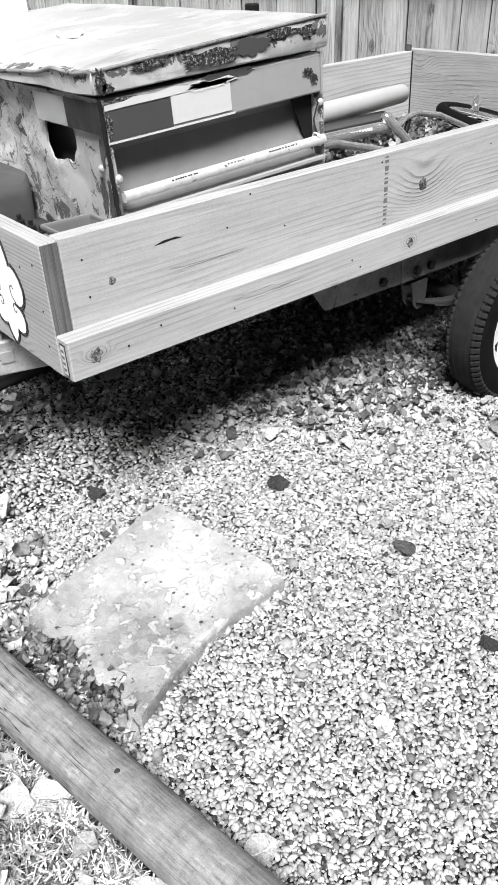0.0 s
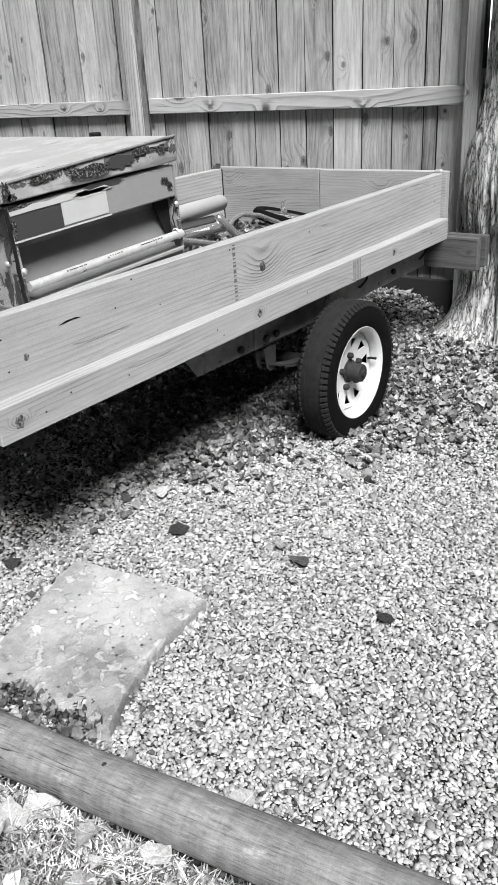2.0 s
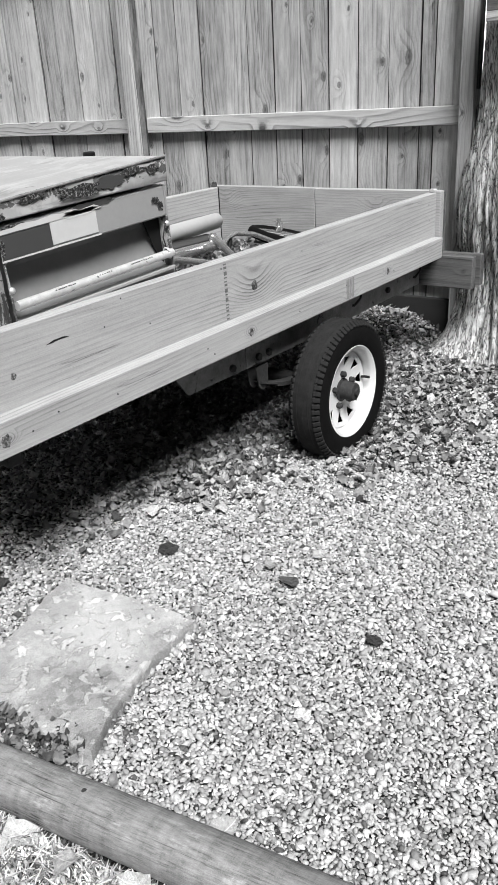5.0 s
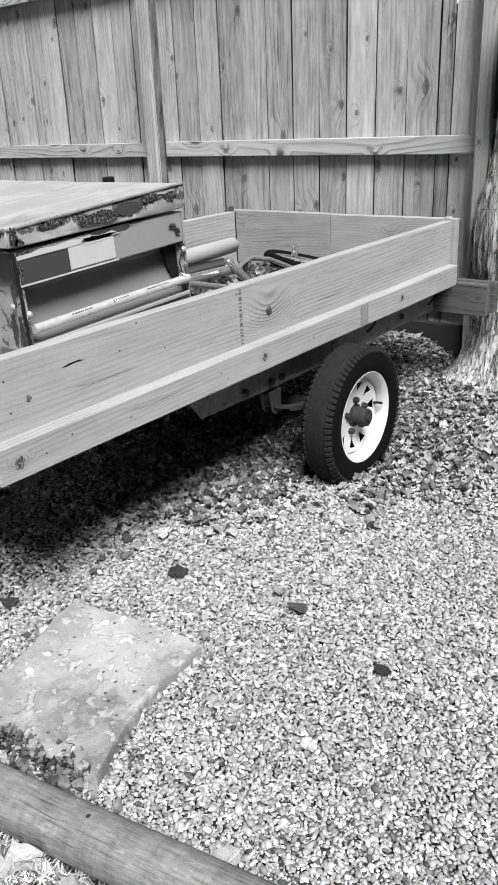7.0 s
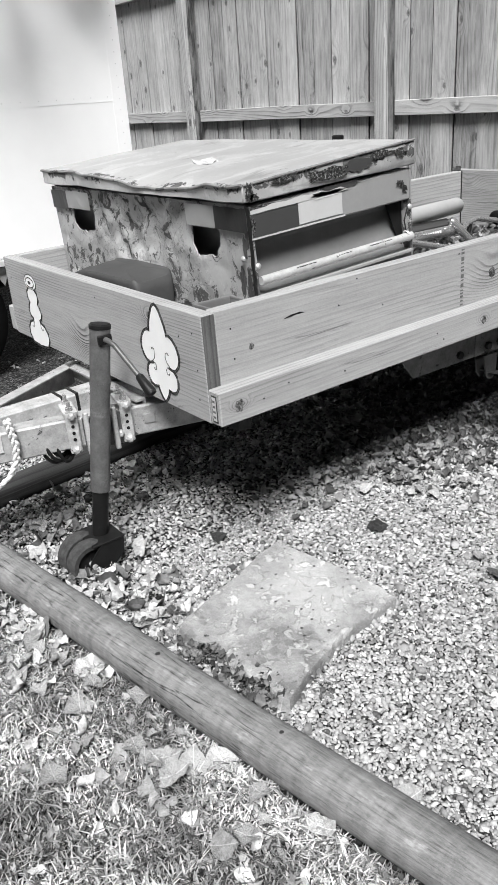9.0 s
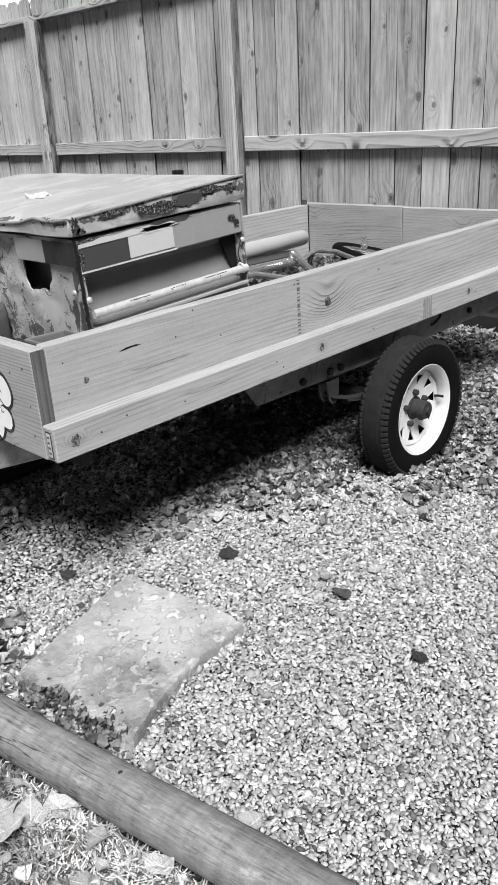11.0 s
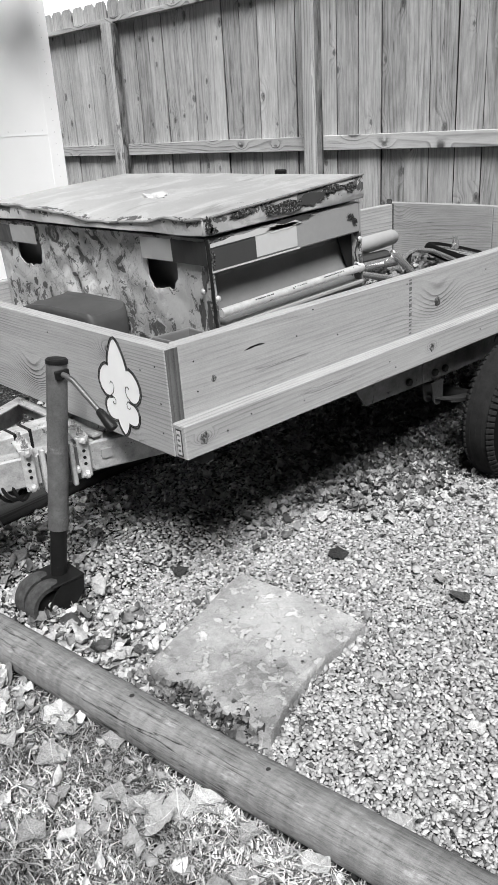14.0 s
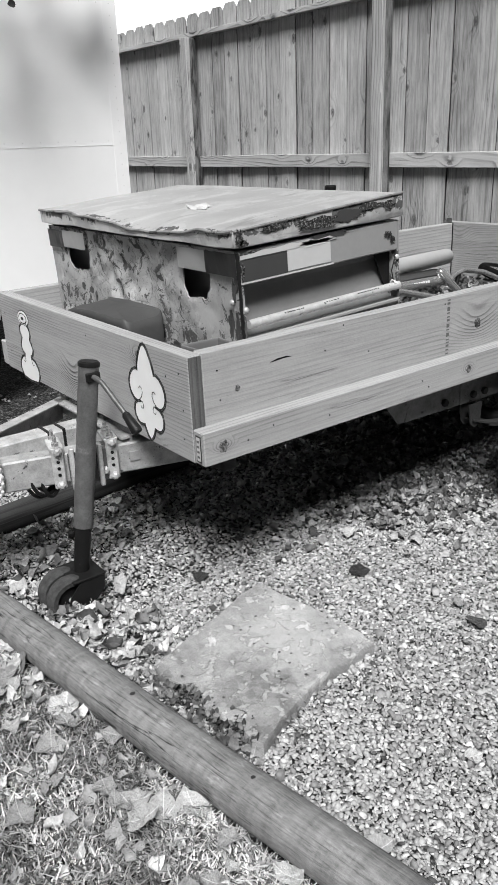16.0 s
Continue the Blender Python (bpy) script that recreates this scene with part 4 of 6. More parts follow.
def wheel(y, out):
    """A bias-ply trailer tyre on a white spoked steel rim; out is -1 or 1, the side that it faces."""
    cx, cz, R = 1.463, 0.204, 0.262
    prof = [(0.160, -0.050), (0.172, -0.058), (0.20, -0.066), (0.228, -0.064), (0.246, -0.058), (0.256, -0.050), (0.261, -0.030), (R, 0.0),
            (0.261, 0.030), (0.256, 0.050), (0.246, 0.058), (0.228, 0.064), (0.20, 0.066), (0.172, 0.058), (0.160, 0.050), (0.152, 0.0)]
    tyre = part("wheel", lathe(prof, 64, "y", (cx, y, cz), closed=True), M["rubber"], T, "worn black tyre with a ribbed tread", True)
    bm = bmesh.new()
    for r0, w0, w1 in ((0.2635, -0.027, -0.020), (0.2635, -0.004, 0.004), (0.2635, 0.020, 0.027)):
        lathe([(r0 - 0.004, w0), (r0, w0 + 0.001), (r0, w1 - 0.001), (r0 - 0.004, w1)], 64, "y", (cx, y, cz), bm, True)
    part("tread_rib", bm, M["dusty_rubber"], tyre, "", True)
    part("tread", lathe([(0.2575, -0.049), (0.2625, -0.029), (R + 0.0012, 0.0), (0.2625, 0.029), (0.2575, 0.049), (0.250, 0.045), (0.250, -0.045)], 64, "y", (cx, y, cz), closed=True), M["dusty_rubber"], tyre, "dusty smooth-worn tread", True)
    # side lugs of the tread
    lug = box(-0.0080, 0.0080, -0.014, 0.014, -0.012, 0.006, 0.002)
    lug_me = bpy.data.meshes.new("tread_lug")
    lug.to_mesh(lug_me)
    lug.free()
    lug_me.materials.append(M["dusty_rubber"])
    for side in (-1, 1):
        for j in range(72):
            t = 2 * math.pi * (j + 0.25 * side) / 72
            o = new("tread_lug", lug_me)
            o.parent = tyre
            o.matrix_basis = Matrix.Translation((cx + math.cos(t) * 0.2515, y + side * 0.051, cz + math.sin(t) * 0.2515)) @ Matrix.Rotation(math.pi / 2 - t, 4, "Y") @ Matrix.Rotation(radians(-40 * side), 4, "X")
    f = y + out * 0.055
    rim = lathe([(0.152, f - out * 0.010), (0.171, f + out * 0.004), (0.176, f + out * 0.001), (0.177, f - out * 0.006), (0.167, f - out * 0.012)], 48, "y", (cx, 0, cz), closed=True)
    lathe([(0.170, f + out * 0.003), (0.156, f - out * 0.004), (0.149, f - out * 0.016), (0.148, f - out * 0.034), (0.147, f - out * 0.043), (0.144, f - out * 0.044), (0.141, f - out * 0.036)], 48, "y", (cx, 0, cz), rim)
    for fc in [q for q in rim.faces if len(q.verts) > 4]:
        rim.faces.remove(fc)
    part("rim", rim, M["rim"], tyre, "white-painted steel wheel rim", True)
    # disc with five pairs of kite-shaped openings
    bm = bmesh.new()
    depth = f - out * 0.036
    count, r0, r1 = 10, 0.087, 0.126
    grid = []
    radii = [0.042, 0.060, 0.076, r0, 0.098, 0.112, r1, 0.134, 0.143]
    for r in radii:
        w = 0.06 + 0.21 * min(1, max(0, (r - r0) / (r1 - r0)))
        h = 0.5 - w
        ring = []
        for k in range(count):
            for a in (0, h / 3, h * 2 / 3, h, 0.5 + w, 0.5 + w + h / 3, 0.5 + w + h * 2 / 3):
                t = 2 * math.pi * (k + a) / count - 0.22
                ring.append(bm.verts.new((cx + math.cos(t) * r, depth - out * 0.010 * min(1, max(0, 1 - (r - 0.095) / 0.040)), cz + math.sin(t) * r)))
        grid.append(ring)
    seg = count * 7
    for i in range(len(radii) - 1):
        for j in range(seg):
            if j % 7 == 3 and r0 <= radii[i] < r1:
                continue
            bm.faces.new((grid[i][j], grid[i][(j + 1) % seg], grid[i + 1][(j + 1) % seg], grid[i + 1][j]))
    bmesh.ops.recalc_face_normals(bm, faces=bm.faces[:])
    bmesh.ops.solidify(bm, geom=bm.faces[:], thickness=0.004)
    part("wheel_disc", bm, M["rim"], tyre, "white steel disc with vent openings", True)
    d1 = depth - out * 0.006
    # black disc added behind the wheel disc so its openings look dark
    part("vent_backing", lathe([(0.0, depth - out * 0.024), (0.128, depth - out * 0.024), (0.130, depth - out * 0.028), (0.130, depth - out * 0.05), (0.0, depth - out * 0.05)], 32, "y", (cx, 0, cz)), M["black"], tyre, "black disc added behind the vents to darken them", True)
    part("hub", lathe([(0.045, d1 - out * 0.03), (0.044, d1), (0.035, d1 + out * 0.004), (0.034, d1 + out * 0.048), (0.031, d1 + out * 0.054), (0.014, d1 + out * 0.055), (0.013, d1 + out * 0.064), (0.0, d1 + out * 0.064)], 28, "y", (cx, 0, cz)), M["rusty"], tyre, "rusty brown wheel hub", True)
    for j in range(5):
        t = 2 * math.pi * j / 5 + 0.35
        part("lug_nut", lathe([(0.0115, d1 - out * 0.004), (0.0115, d1 + out * 0.012), (0.006, d1 + out * 0.016), (0.0, d1 + out * 0.017)], 6, "y", (cx + math.cos(t) * 0.062, 0, cz + math.sin(t) * 0.062)), M["rusty"], tyre, "", True)
    part("valve_stem", tube([(cx + 0.125, depth, cz + 0.012), (cx + 0.128, depth + out * 0.014, cz + 0.014), (cx + 0.130, depth + out * 0.034, cz + 0.014)], 0.005, 8), M["black"], tyre)


wheel(-0.060, -1)
wheel(1.447, 1)

# rear bumper timbers
part("bumper_timber", board(2.545, 2.585, -0.118, 1.50, 0.340, 0.488, "y", 0.002, 11), M["bumper"], T, "grey weathered bumper timber")
part("bumper_timber", board(2.588, 2.626, -0.140, 1.50, 0.350, 0.492, "y", 0.002, 12), M["bumper"], T, "grey weathered bumper timber")


# tongue
def beam(a, b, w, h, material, name, label=""):
    """A square steel bar whose top edge's middle runs from a to b."""
    a, b = Vector(a), Vector(b)
    d = b - a
    bm = box(0, d.length, -w / 2, w / 2, -h, 0, 0.005)
    m = Matrix.Translation(a) @ Euler((0, -math.asin(d.z / d.length), math.atan2(d.y, d.x))).to_matrix().to_4x4()
    bm.transform(m)
    return part(name, bm, material, T, label)


beam((0.40, 0.352, 0.432), (-0.95, 0.705, 0.452), 0.062, 0.092, M["tongue"], "tongue_beam", "rust-streaked silver tongue beam")
mid_beam = beam((0.30, 0.665, 0.452), (-0.95, 0.665, 0.456), 0.075, 0.075, M["steel"], "tongue_beam", "pale centre tongue tube")
for x in (-0.160, -0.112):
    part("strap", box(x, x + 0.010, 0.6255, 0.7045, 0.374, 0.4575, 0.002), M["black"], mid_beam, "black tape wound round the beam")
bm = bmesh.new()
for z0, z1, o0, o1 in ((0.45, 0.456, -0.022, 0.022), (0.375, 0.45, -0.022, -0.016)):
    b2 = box(0, 1.1, o0, o1, z0, z1, 0.001)
    me = bpy.data.meshes.new("tmp")
    b2.to_mesh(me)
    b2.free()
    bm.from_mesh(me)
    bpy.data.meshes.remove(me)
bm.transform(Matrix.Translation((0.03, 0.925, 0)) @ Matrix.Rotation(math.pi + math.atan2(0.262, 0.492), 4, "Z"))
part("tongue_angle", bm, M["tongue"], T, "angle-iron tongue brace")
bm = box(-0.012, 0.022, 0.43, 0.93, 0.448, 0.456, 0.001)
box(0.016, 0.022, 0.43, 0.93, 0.40, 0.448, 0.001, bm)
part("front_cross_member", bm, M["tongue"], T)
# jack clamp on the near beam
ang = math.atan2(0.705 - 0.352, -1.35)


def on_beam(s, side, z):
    """A point s metres along the near beam from its trailer end, side metres to its right flank."""
    c = Vector((0.40 + math.cos(ang) * s, 0.352 + math.sin(ang) * s, z))
    return c + Vector((math.sin(ang), -math.cos(ang), 0)) * -side


part_rot = Matrix.Rotation(ang, 4, "Z")
for s in (0.455, 0.612):
    bm = box(-0.017, 0.017, -0.006, 0.006, -0.064, 0.064, 0.003)
    bm.transform(Matrix.Translation(on_beam(s, 0.040, 0.404)) @ part_rot)
    clamp = part("jack_clamp", bm, M["steel"], T, "drilled steel clamp strap")
    for k, dz in enumerate((-0.052, 0.052)):
        bm = lathe([(0.012, 0.0), (0.012, 0.010), (0.006, 0.016), (0.0, 0.016)], 6, "y")
        bm.transform(Matrix.Translation(on_beam(s, 0.046, 0.404 + dz)) @ part_rot)
        part("clamp_bolt", bm, M["steel"], clamp, "", True)
    for dz in (-0.020, 0.0, 0.020):
        bm = lathe([(0.005, 0.0), (0.005, 0.0015), (0.0, 0.0015)], 10, "y")
        bm.transform(Matrix.Translation(on_beam(s, 0.0462, 0.404 + dz)) @ part_rot)
        part("clamp_hole", bm, M["black"], clamp)
bm = box(-0.058, 0.058, -0.004, 0.004, -0.055, 0.050, 0.003)
bm.transform(Matrix.Translation(on_beam(0.525, 0.036, 0.392)) @ part_rot)
mount = part("mounting_plate", bm, M["jack"], T, "grey steel jack mounting plate")
for ds, dz in ((-0.044, -0.020), (0.044, -0.020)):
    bm = lathe([(0.012, 0.0), (0.012, 0.010), (0.006, 0.016), (0.0, 0.016)], 6, "y")
    bm.transform(Matrix.Translation(on_beam(0.525 + ds, 0.041, 0.392 + dz)) @ part_rot)
    part("plate_bolt", bm, M["steel"], mount, "", True)
for ds in (-0.040, 0.040):
    bm = box(-0.007, 0.007, -0.012, 0.012, -0.072, 0.060, 0.003)
    bm.transform(Matrix.Translation(on_beam(0.5335 + ds, 0.054, 0.404)) @ part_rot)
    part("bracket_flange", bm, M["steel"], mount, "pale steel flange beside the jack")
for s in (0.455, 0.612):
    bm = box(-0.020, 0.020, -0.045, 0.045, 0.0, 0.010, 0.002)
    bm.transform(Matrix.Translation(on_beam(s, 0.0, 0.458)) @ part_rot)
    part("clamp_bar", bm, M["steel"], mount)
    for o in (-0.03, 0.03):
        c = on_beam(s, o, 0.468)
        part("clamp_stud", lathe([(0.011, 0.0), (0.011, 0.010), (0.006, 0.011), (0.006, 0.026), (0.0, 0.026)], 6, "z", tuple(c)), M["chrome"], mount, "", True)
bm = box(-0.017, 0.017, -0.002, 0.002, -0.015, 0.015, 0.001)
bm.transform(Matrix.Translation(on_beam(0.385, 0.033, 0.395)) @ part_rot)
part("sticker", bm, M["sticker"], T, "faded sticker on the beam")
bm = box(-0.013, 0.013, -0.002, 0.002, -0.026, 0.026, 0.001)
bm.transform(Matrix.Translation(on_beam(0.822, 0.033, 0.412)) @ part_rot)
part("sticker", bm, M["tape_white"], T, "pale sticker on the beam")

# jack
J0, J1 = Vector((-0.203, 0.402, 0.10)), Vector((-0.098, 0.402, 0.714))


def jk(z):
    return J0 + (J1 - J0) * ((z - J0.z) / (J1.z - J0.z))


jack = part("jack", tube([jk(0.235), jk(0.70)], 0.0285, 24), M["jack"], T, "worn zinc tongue jack with a twin caster", True)
part("cap", tube([jk(0.700), jk(0.710), jk(0.714)], 0.03, 24, radii=[0.0305, 0.0305, 0.026]), M["dark_metal"], jack, "", True)
part("inner_tube", tube([jk(0.095), jk(0.245)], 0.0235, 20), M["dark_metal"], jack, "dark inner tube", True)
part("collar", tube([jk(0.545), jk(0.553)], 0.0295, 24), M["jack"], jack, "", True)
part("swivel_plate", box(J0.x - 0.055, J0.x + 0.048, J0.y - 0.062, J0.y + 0.062, 0.094, 0.101, 0.002), M["dark_metal"], jack)
W0 = Vector((-0.262, 0.402, 0.036))
for dy in (-0.030, 0.030):
    part("caster", lathe([(0.046, -0.020), (0.060, -0.022), (0.068, -0.016), (0.071, 0.0), (0.068, 0.016), (0.060, 0.022), (0.046, 0.020)], 36, "y", (W0.x, W0.y + dy, W0.z + 0.003), closed=True), M["caster"], jack, "worn dark caster wheel", True)
    part("caster_web", lathe([(0.0, -0.006), (0.05, -0.006), (0.05, 0.006), (0.0, 0.006)], 24, "y", (W0.x, W0.y + dy, W0.z + 0.003)), M["black"], jack)
for dy in (-0.056, 0.056):
    part("fork_arm", plate([(J0.x - 0.03, 0.094), (J0.x + 0.045, 0.094), (J0.x + 0.040, 0.05), (J0.x + 0.01, 0.02), (W0.x, 0.012), (W0.x - 0.014, 0.03), (W0.x - 0.008, 0.05)], "y", W0.y + dy - 0.003, 0.006), M["dark_metal"], jack)
part("caster_axle", tube([(W0.x, W0.y - 0.066, W0.z), (W0.x, W0.y + 0.066, W0.z)], 0.008, 10), M["steel"], jack, "", True)
part("crank_boss", box(-0.125, -0.085, 0.366, 0.380, 0.662, 0.688, 0.003), M["dark_metal"], jack)
part("crank_arm", tube([(-0.106, 0.378, 0.676), (-0.106, 0.352, 0.676), (-0.098, 0.335, 0.665), (-0.075, 0.235, 0.575)], 0.0075, 10), M["jack"], jack, "", True)
part("crank_grip", tube([(-0.080, 0.257, 0.594), (-0.079, 0.252, 0.590), (-0.073, 0.215, 0.557), (-0.072, 0.209, 0.551)], 0.013, 14, radii=[0.008, 0.0115, 0.0155, 0.014]), M["dark_metal"], jack, "dark worn crank grip", True)


# emblems
def lily(scale_y, scale_z, grow, whole=True):
    """Half outline of a lily emblem, mirrored; unit height, grown outwards for its border."""
    half = [(0.0, 0.50), (0.030, 0.486), (0.058, 0.455), (0.098, 0.385), (0.133, 0.31), (0.150, 0.25), (0.155, 0.205), (0.20, 0.215), (0.26, 0.188), (0.315, 0.13), (0.345, 0.06), (0.345, 0.0), (0.32, -0.06),
            (0.27, -0.105), (0.215, -0.118), (0.165, -0.105), (0.115, -0.118), (0.165, -0.134), (0.22, -0.145), (0.262, -0.18), (0.280, -0.24), (0.270, -0.30), (0.235, -0.345), (0.185, -0.365), (0.135, -0.362), (0.098, -0.352), (0.078, -0.41), (0.04, -0.465), (0.0, -0.50)] if whole else [
            (0.0, 0.31), (0.08, 0.30), (0.13, 0.26), (0.14, 0.19), (0.10, 0.12), (0.14, 0.07), (0.17, 0.0), (0.14, -0.06), (0.08, -0.09), (0.09, -0.13), (0.19, -0.16),
            (0.26, -0.24), (0.27, -0.33), (0.21, -0.42), (0.0, -0.44)]
    pts = [(x * scale_y, z * scale_z) for x, z in half] + [(-x * scale_y, z * scale_z) for x, z in half[-2:0:-1]]
    out = []
    n = len(pts)
    for i in range(n):
        (ax, az), (bx, bz) = pts[i - 1], pts[(i + 1) % n]
        t = Vector((bx - ax, bz - az)).normalized()
        out.append((pts[i][0] - t.y * grow, pts[i][1] + t.x * grow))
    return out


def fill_plate(outline, x, thick):
    bm = bmesh.new()
    vs = [bm.verts.new((x, u, v)) for u, v in outline]
    es = [bm.edges.new((vs[i], vs[(i + 1) % len(vs)])) for i in range(len(vs))]
    r = bmesh.ops.triangle_fill(bm, edges=es, use_beauty=True)
    faces = [f for f in r["geom"] if isinstance(f, bmesh.types.BMFace)]
    e = bmesh.ops.extrude_face_region(bm, geom=faces)
    for v in [q for q in e["geom"] if isinstance(q, bmesh.types.BMVert)]:
        v.co.x -= thick
    bmesh.ops.recalc_face_normals(bm, faces=bm.faces[:])
    return bm


def emblem(cy, cz, w, h, whole=True):
    def line(grow, r):
        p = [(-0.0012, cy + u, cz + v) for u, v in lily(w / 0.67, h, grow, whole)]
        return tube(p + p[:2], r, 6, cap=False)
    e = part("emblem", fill_plate([(cy + u, cz + v) for u, v in lily(w / 0.67, h, 0.0, whole)], -0.0005, 0.0008), M["decal_white"], T, "white lily emblem with a double black outline")
    part("emblem_line", line(0.0006, 0.0013), M["decal_black"], e)
    part("emblem_line", line(0.0062, 0.0014), M["decal_black"], e)
    curls = ([(0.165, -0.105), (0.118, -0.065), (0.098, -0.015), (0.110, 0.030), (0.145, 0.042), (0.165, 0.018)], [(0.115, -0.118), (0.095, -0.150), (0.105, -0.190), (0.138, -0.195), (0.150, -0.172)]) if whole else ([(0.09, -0.13), (0.10, -0.19), (0.13, -0.22), (0.16, -0.20)],)
    for path in curls:
        for sgn in (-1, 1):
            part("emblem_line", tube([(-0.0012, cy + sgn * u * w / 0.67, cz + v * h) for u, v in path], 0.0013, 6), M["decal_black"], e)
    return e


emblem(0.268, 0.630, 0.182, 0.268)
second = emblem(1.125, 0.600, 0.200, 0.270, False)


def oval(ry, rz):
    return [(1.125 + ry * math.cos(t), 0.706 + rz * math.sin(t)) for t in (2 * math.pi * i / 24 for i in range(24))]


for ry, rz, x, m in ((0.050, 0.030, -0.0005, "decal_black"), (0.046, 0.026, -0.0012, "decal_white"), (0.036, 0.019, -0.0019, "decal_black"), (0.031, 0.015, -0.0026, "decal_white"), (0.012, 0.006, -0.0033, "decal_black")):
    part("emblem_ring", fill_plate(oval(ry, rz), x, 0.0005), M[m], second)
label = part("sticker", box(-0.0012, -0.0002, 0.014, 0.036, 0.500, 0.572, 0.0), M["decal_black"], T, "small dark-edged printed label")
part("label_field", box(-0.0020, -0.0014, 0.017, 0.033, 0.504, 0.568, 0.0), M["tape_white"], label)
for z in (0.512, 0.526, 0.540, 0.554):
    part("label_bar", box(-0.0028, -0.0022, 0.020, 0.030, z, z + 0.006, 0.0), M["ink"], label)
# nail heads and grade stamps on the near side
nail_me = bpy.data.meshes.new("nail")
nb = lathe([(0.0024, 0.0), (0.0024, -0.0010), (0.0, -0.0013)], 8, "y")
nb.to_mesh(nail_me)
nb.free()
nail_me.materials.append(M["black"])
NAILS = [(0.065, 0.0, 0.545), (0.136, 0.0, 0.532), (0.22, 0.0, 0.552), (0.42, 0.0, 0.530), (0.80, 0.0, 0.545), (0.83, 0.0, 0.520), (1.3, 0.0, 0.535), (1.62, 0.0, 0.555), (2.0, 0.0, 0.53), (2.3, 0.0, 0.55),
         (0.085, 0.05, 0.72), (0.09, 0.05, 0.64), (0.45, 0.05, 0.70), (0.52, 0.05, 0.76), (0.62, 0.05, 0.665), (0.95, 0.05, 0.75), (1.4, 0.05, 0.72), (2.42, 0.05, 0.73), (2.43, 0.05, 0.66)]
for x, y, z in NAILS:
    o = new("nail", nail_me)
    o.parent, o.matrix_basis = T, Matrix.Translation((x, y - 0.0005, z))
for y, z in ((0.09, 0.545), (0.085, 0.625), (0.095, 0.72), (0.16, 0.70), (1.30, 0.70), (1.29, 0.56), (0.62, 0.73)):
    o = new("nail", nail_me)
    o.parent, o.matrix_basis = T, Matrix.Translation((-0.0005, y, z)) @ Matrix.Rotation(-math.pi / 2, 4, "Z")
r = random.Random(4)
for x, y, z0, z1 in ((0.962, 0.0495, 0.587, 0.765),):
    bm = bmesh.new()
    z = z0
    while z < z1:
        h = r.choice((0.004, 0.007, 0.012))
        box(x, x + 0.013, y - 0.0006, y + 0.001, z, z + h, 0.0, bm)
        z += h + r.choice((0.005, 0.008))
    part("stamp", bm, M["ink"], T, "faded ink grade stamp, unreadable bars")["kind"] = "stuff"
bm = bmesh.new()
for k in range(5):
    box(1.62 + k * 0.012, 1.628 + k * 0.012, -0.0008, 0.001, 0.50, 0.575, 0.0, bm)
part("stamp", bm, M["ink_faint"], T, "faded ink grade stamp, unreadable bars")["kind"] = "stuff"
part("board_split", plate([(0.255, 0.706), (0.28, 0.712), (0.312, 0.713), (0.33, 0.708), (0.30, 0.7085), (0.27, 0.706)], "y", 0.0490, 0.0012), M["black"], T, "dark split in the board")
# the large knots of the near boards: a dark cracked core in a raised, ringed swelling
for kx, kz, ky, rad in ((1.115, 0.663, 0.0500, 0.017), (1.02, 0.537, 0.0, 0.012), (1.95, 0.540, 0.0, 0.011), (0.145, 0.66, 0.05, 0.009), (0.06, 0.535, 0.0, 0.014)):
    bm = bmesh.new()
    n = 26
    rings = []
    for f, h in ((1.0, 0.0004), (0.8, -0.0012), (0.5, -0.0016), (0.25, -0.0010)):
        rings.append([bm.verts.new((kx + math.cos(2 * math.pi * i / n) * rad * f * (1 + 0.5 * noise.noise(Vector((math.cos(2 * math.pi * i / n), math.sin(2 * math.pi * i / n), kx * 9)))), ky + h,
                                    kz + math.sin(2 * math.pi * i / n) * rad * f * (1.15 + 0.5 * noise.noise(Vector((math.cos(2 * math.pi * i / n) * 2, 3, kx * 7)))))) for i in range(n)])
    for r0, r1 in zip(rings, rings[1:]):
        for i in range(n):
            bm.faces.new((r0[i], r0[(i + 1) % n], r1[(i + 1) % n], r1[i]))
    bm.faces.new(rings[-1])
    bmesh.ops.recalc_face_normals(bm, faces=bm.faces[:])
    part("knot", bm, M["knot"], T, "dark cracked knot", True)
# thin black bar drawn for the dark line at the tailgate corner
part("corner_joint_line", box(2.497, 2.5012, 1.302, 1.3065, 0.492, 0.770, 0.0), M["black"], T)
part("latch_stub", box(2.482, 2.50, 1.31, 1.335, 0.7735, 0.797, 0.003), M["dark_wood"], T)
part("corner_bracket", box(2.485, 2.515, 0.052, 0.082, 0.7735, 0.788, 0.004), M["steel"], T)
part("corner_strip", board(2.542, 2.560, 0.03, 0.07, 0.50, 0.772, "z", 0.002, 21), M["dark_wood"], T)

# ---- tool chest ----
chest = thing("tool_chest", pose(0.21, 0.095, 0.548, 0, -3.2, 0), "battered pale steel tool chest with flaking paint and torn handle holes", "tool chest")
CW, CD, CH = 1.178, 0.585, 0.45


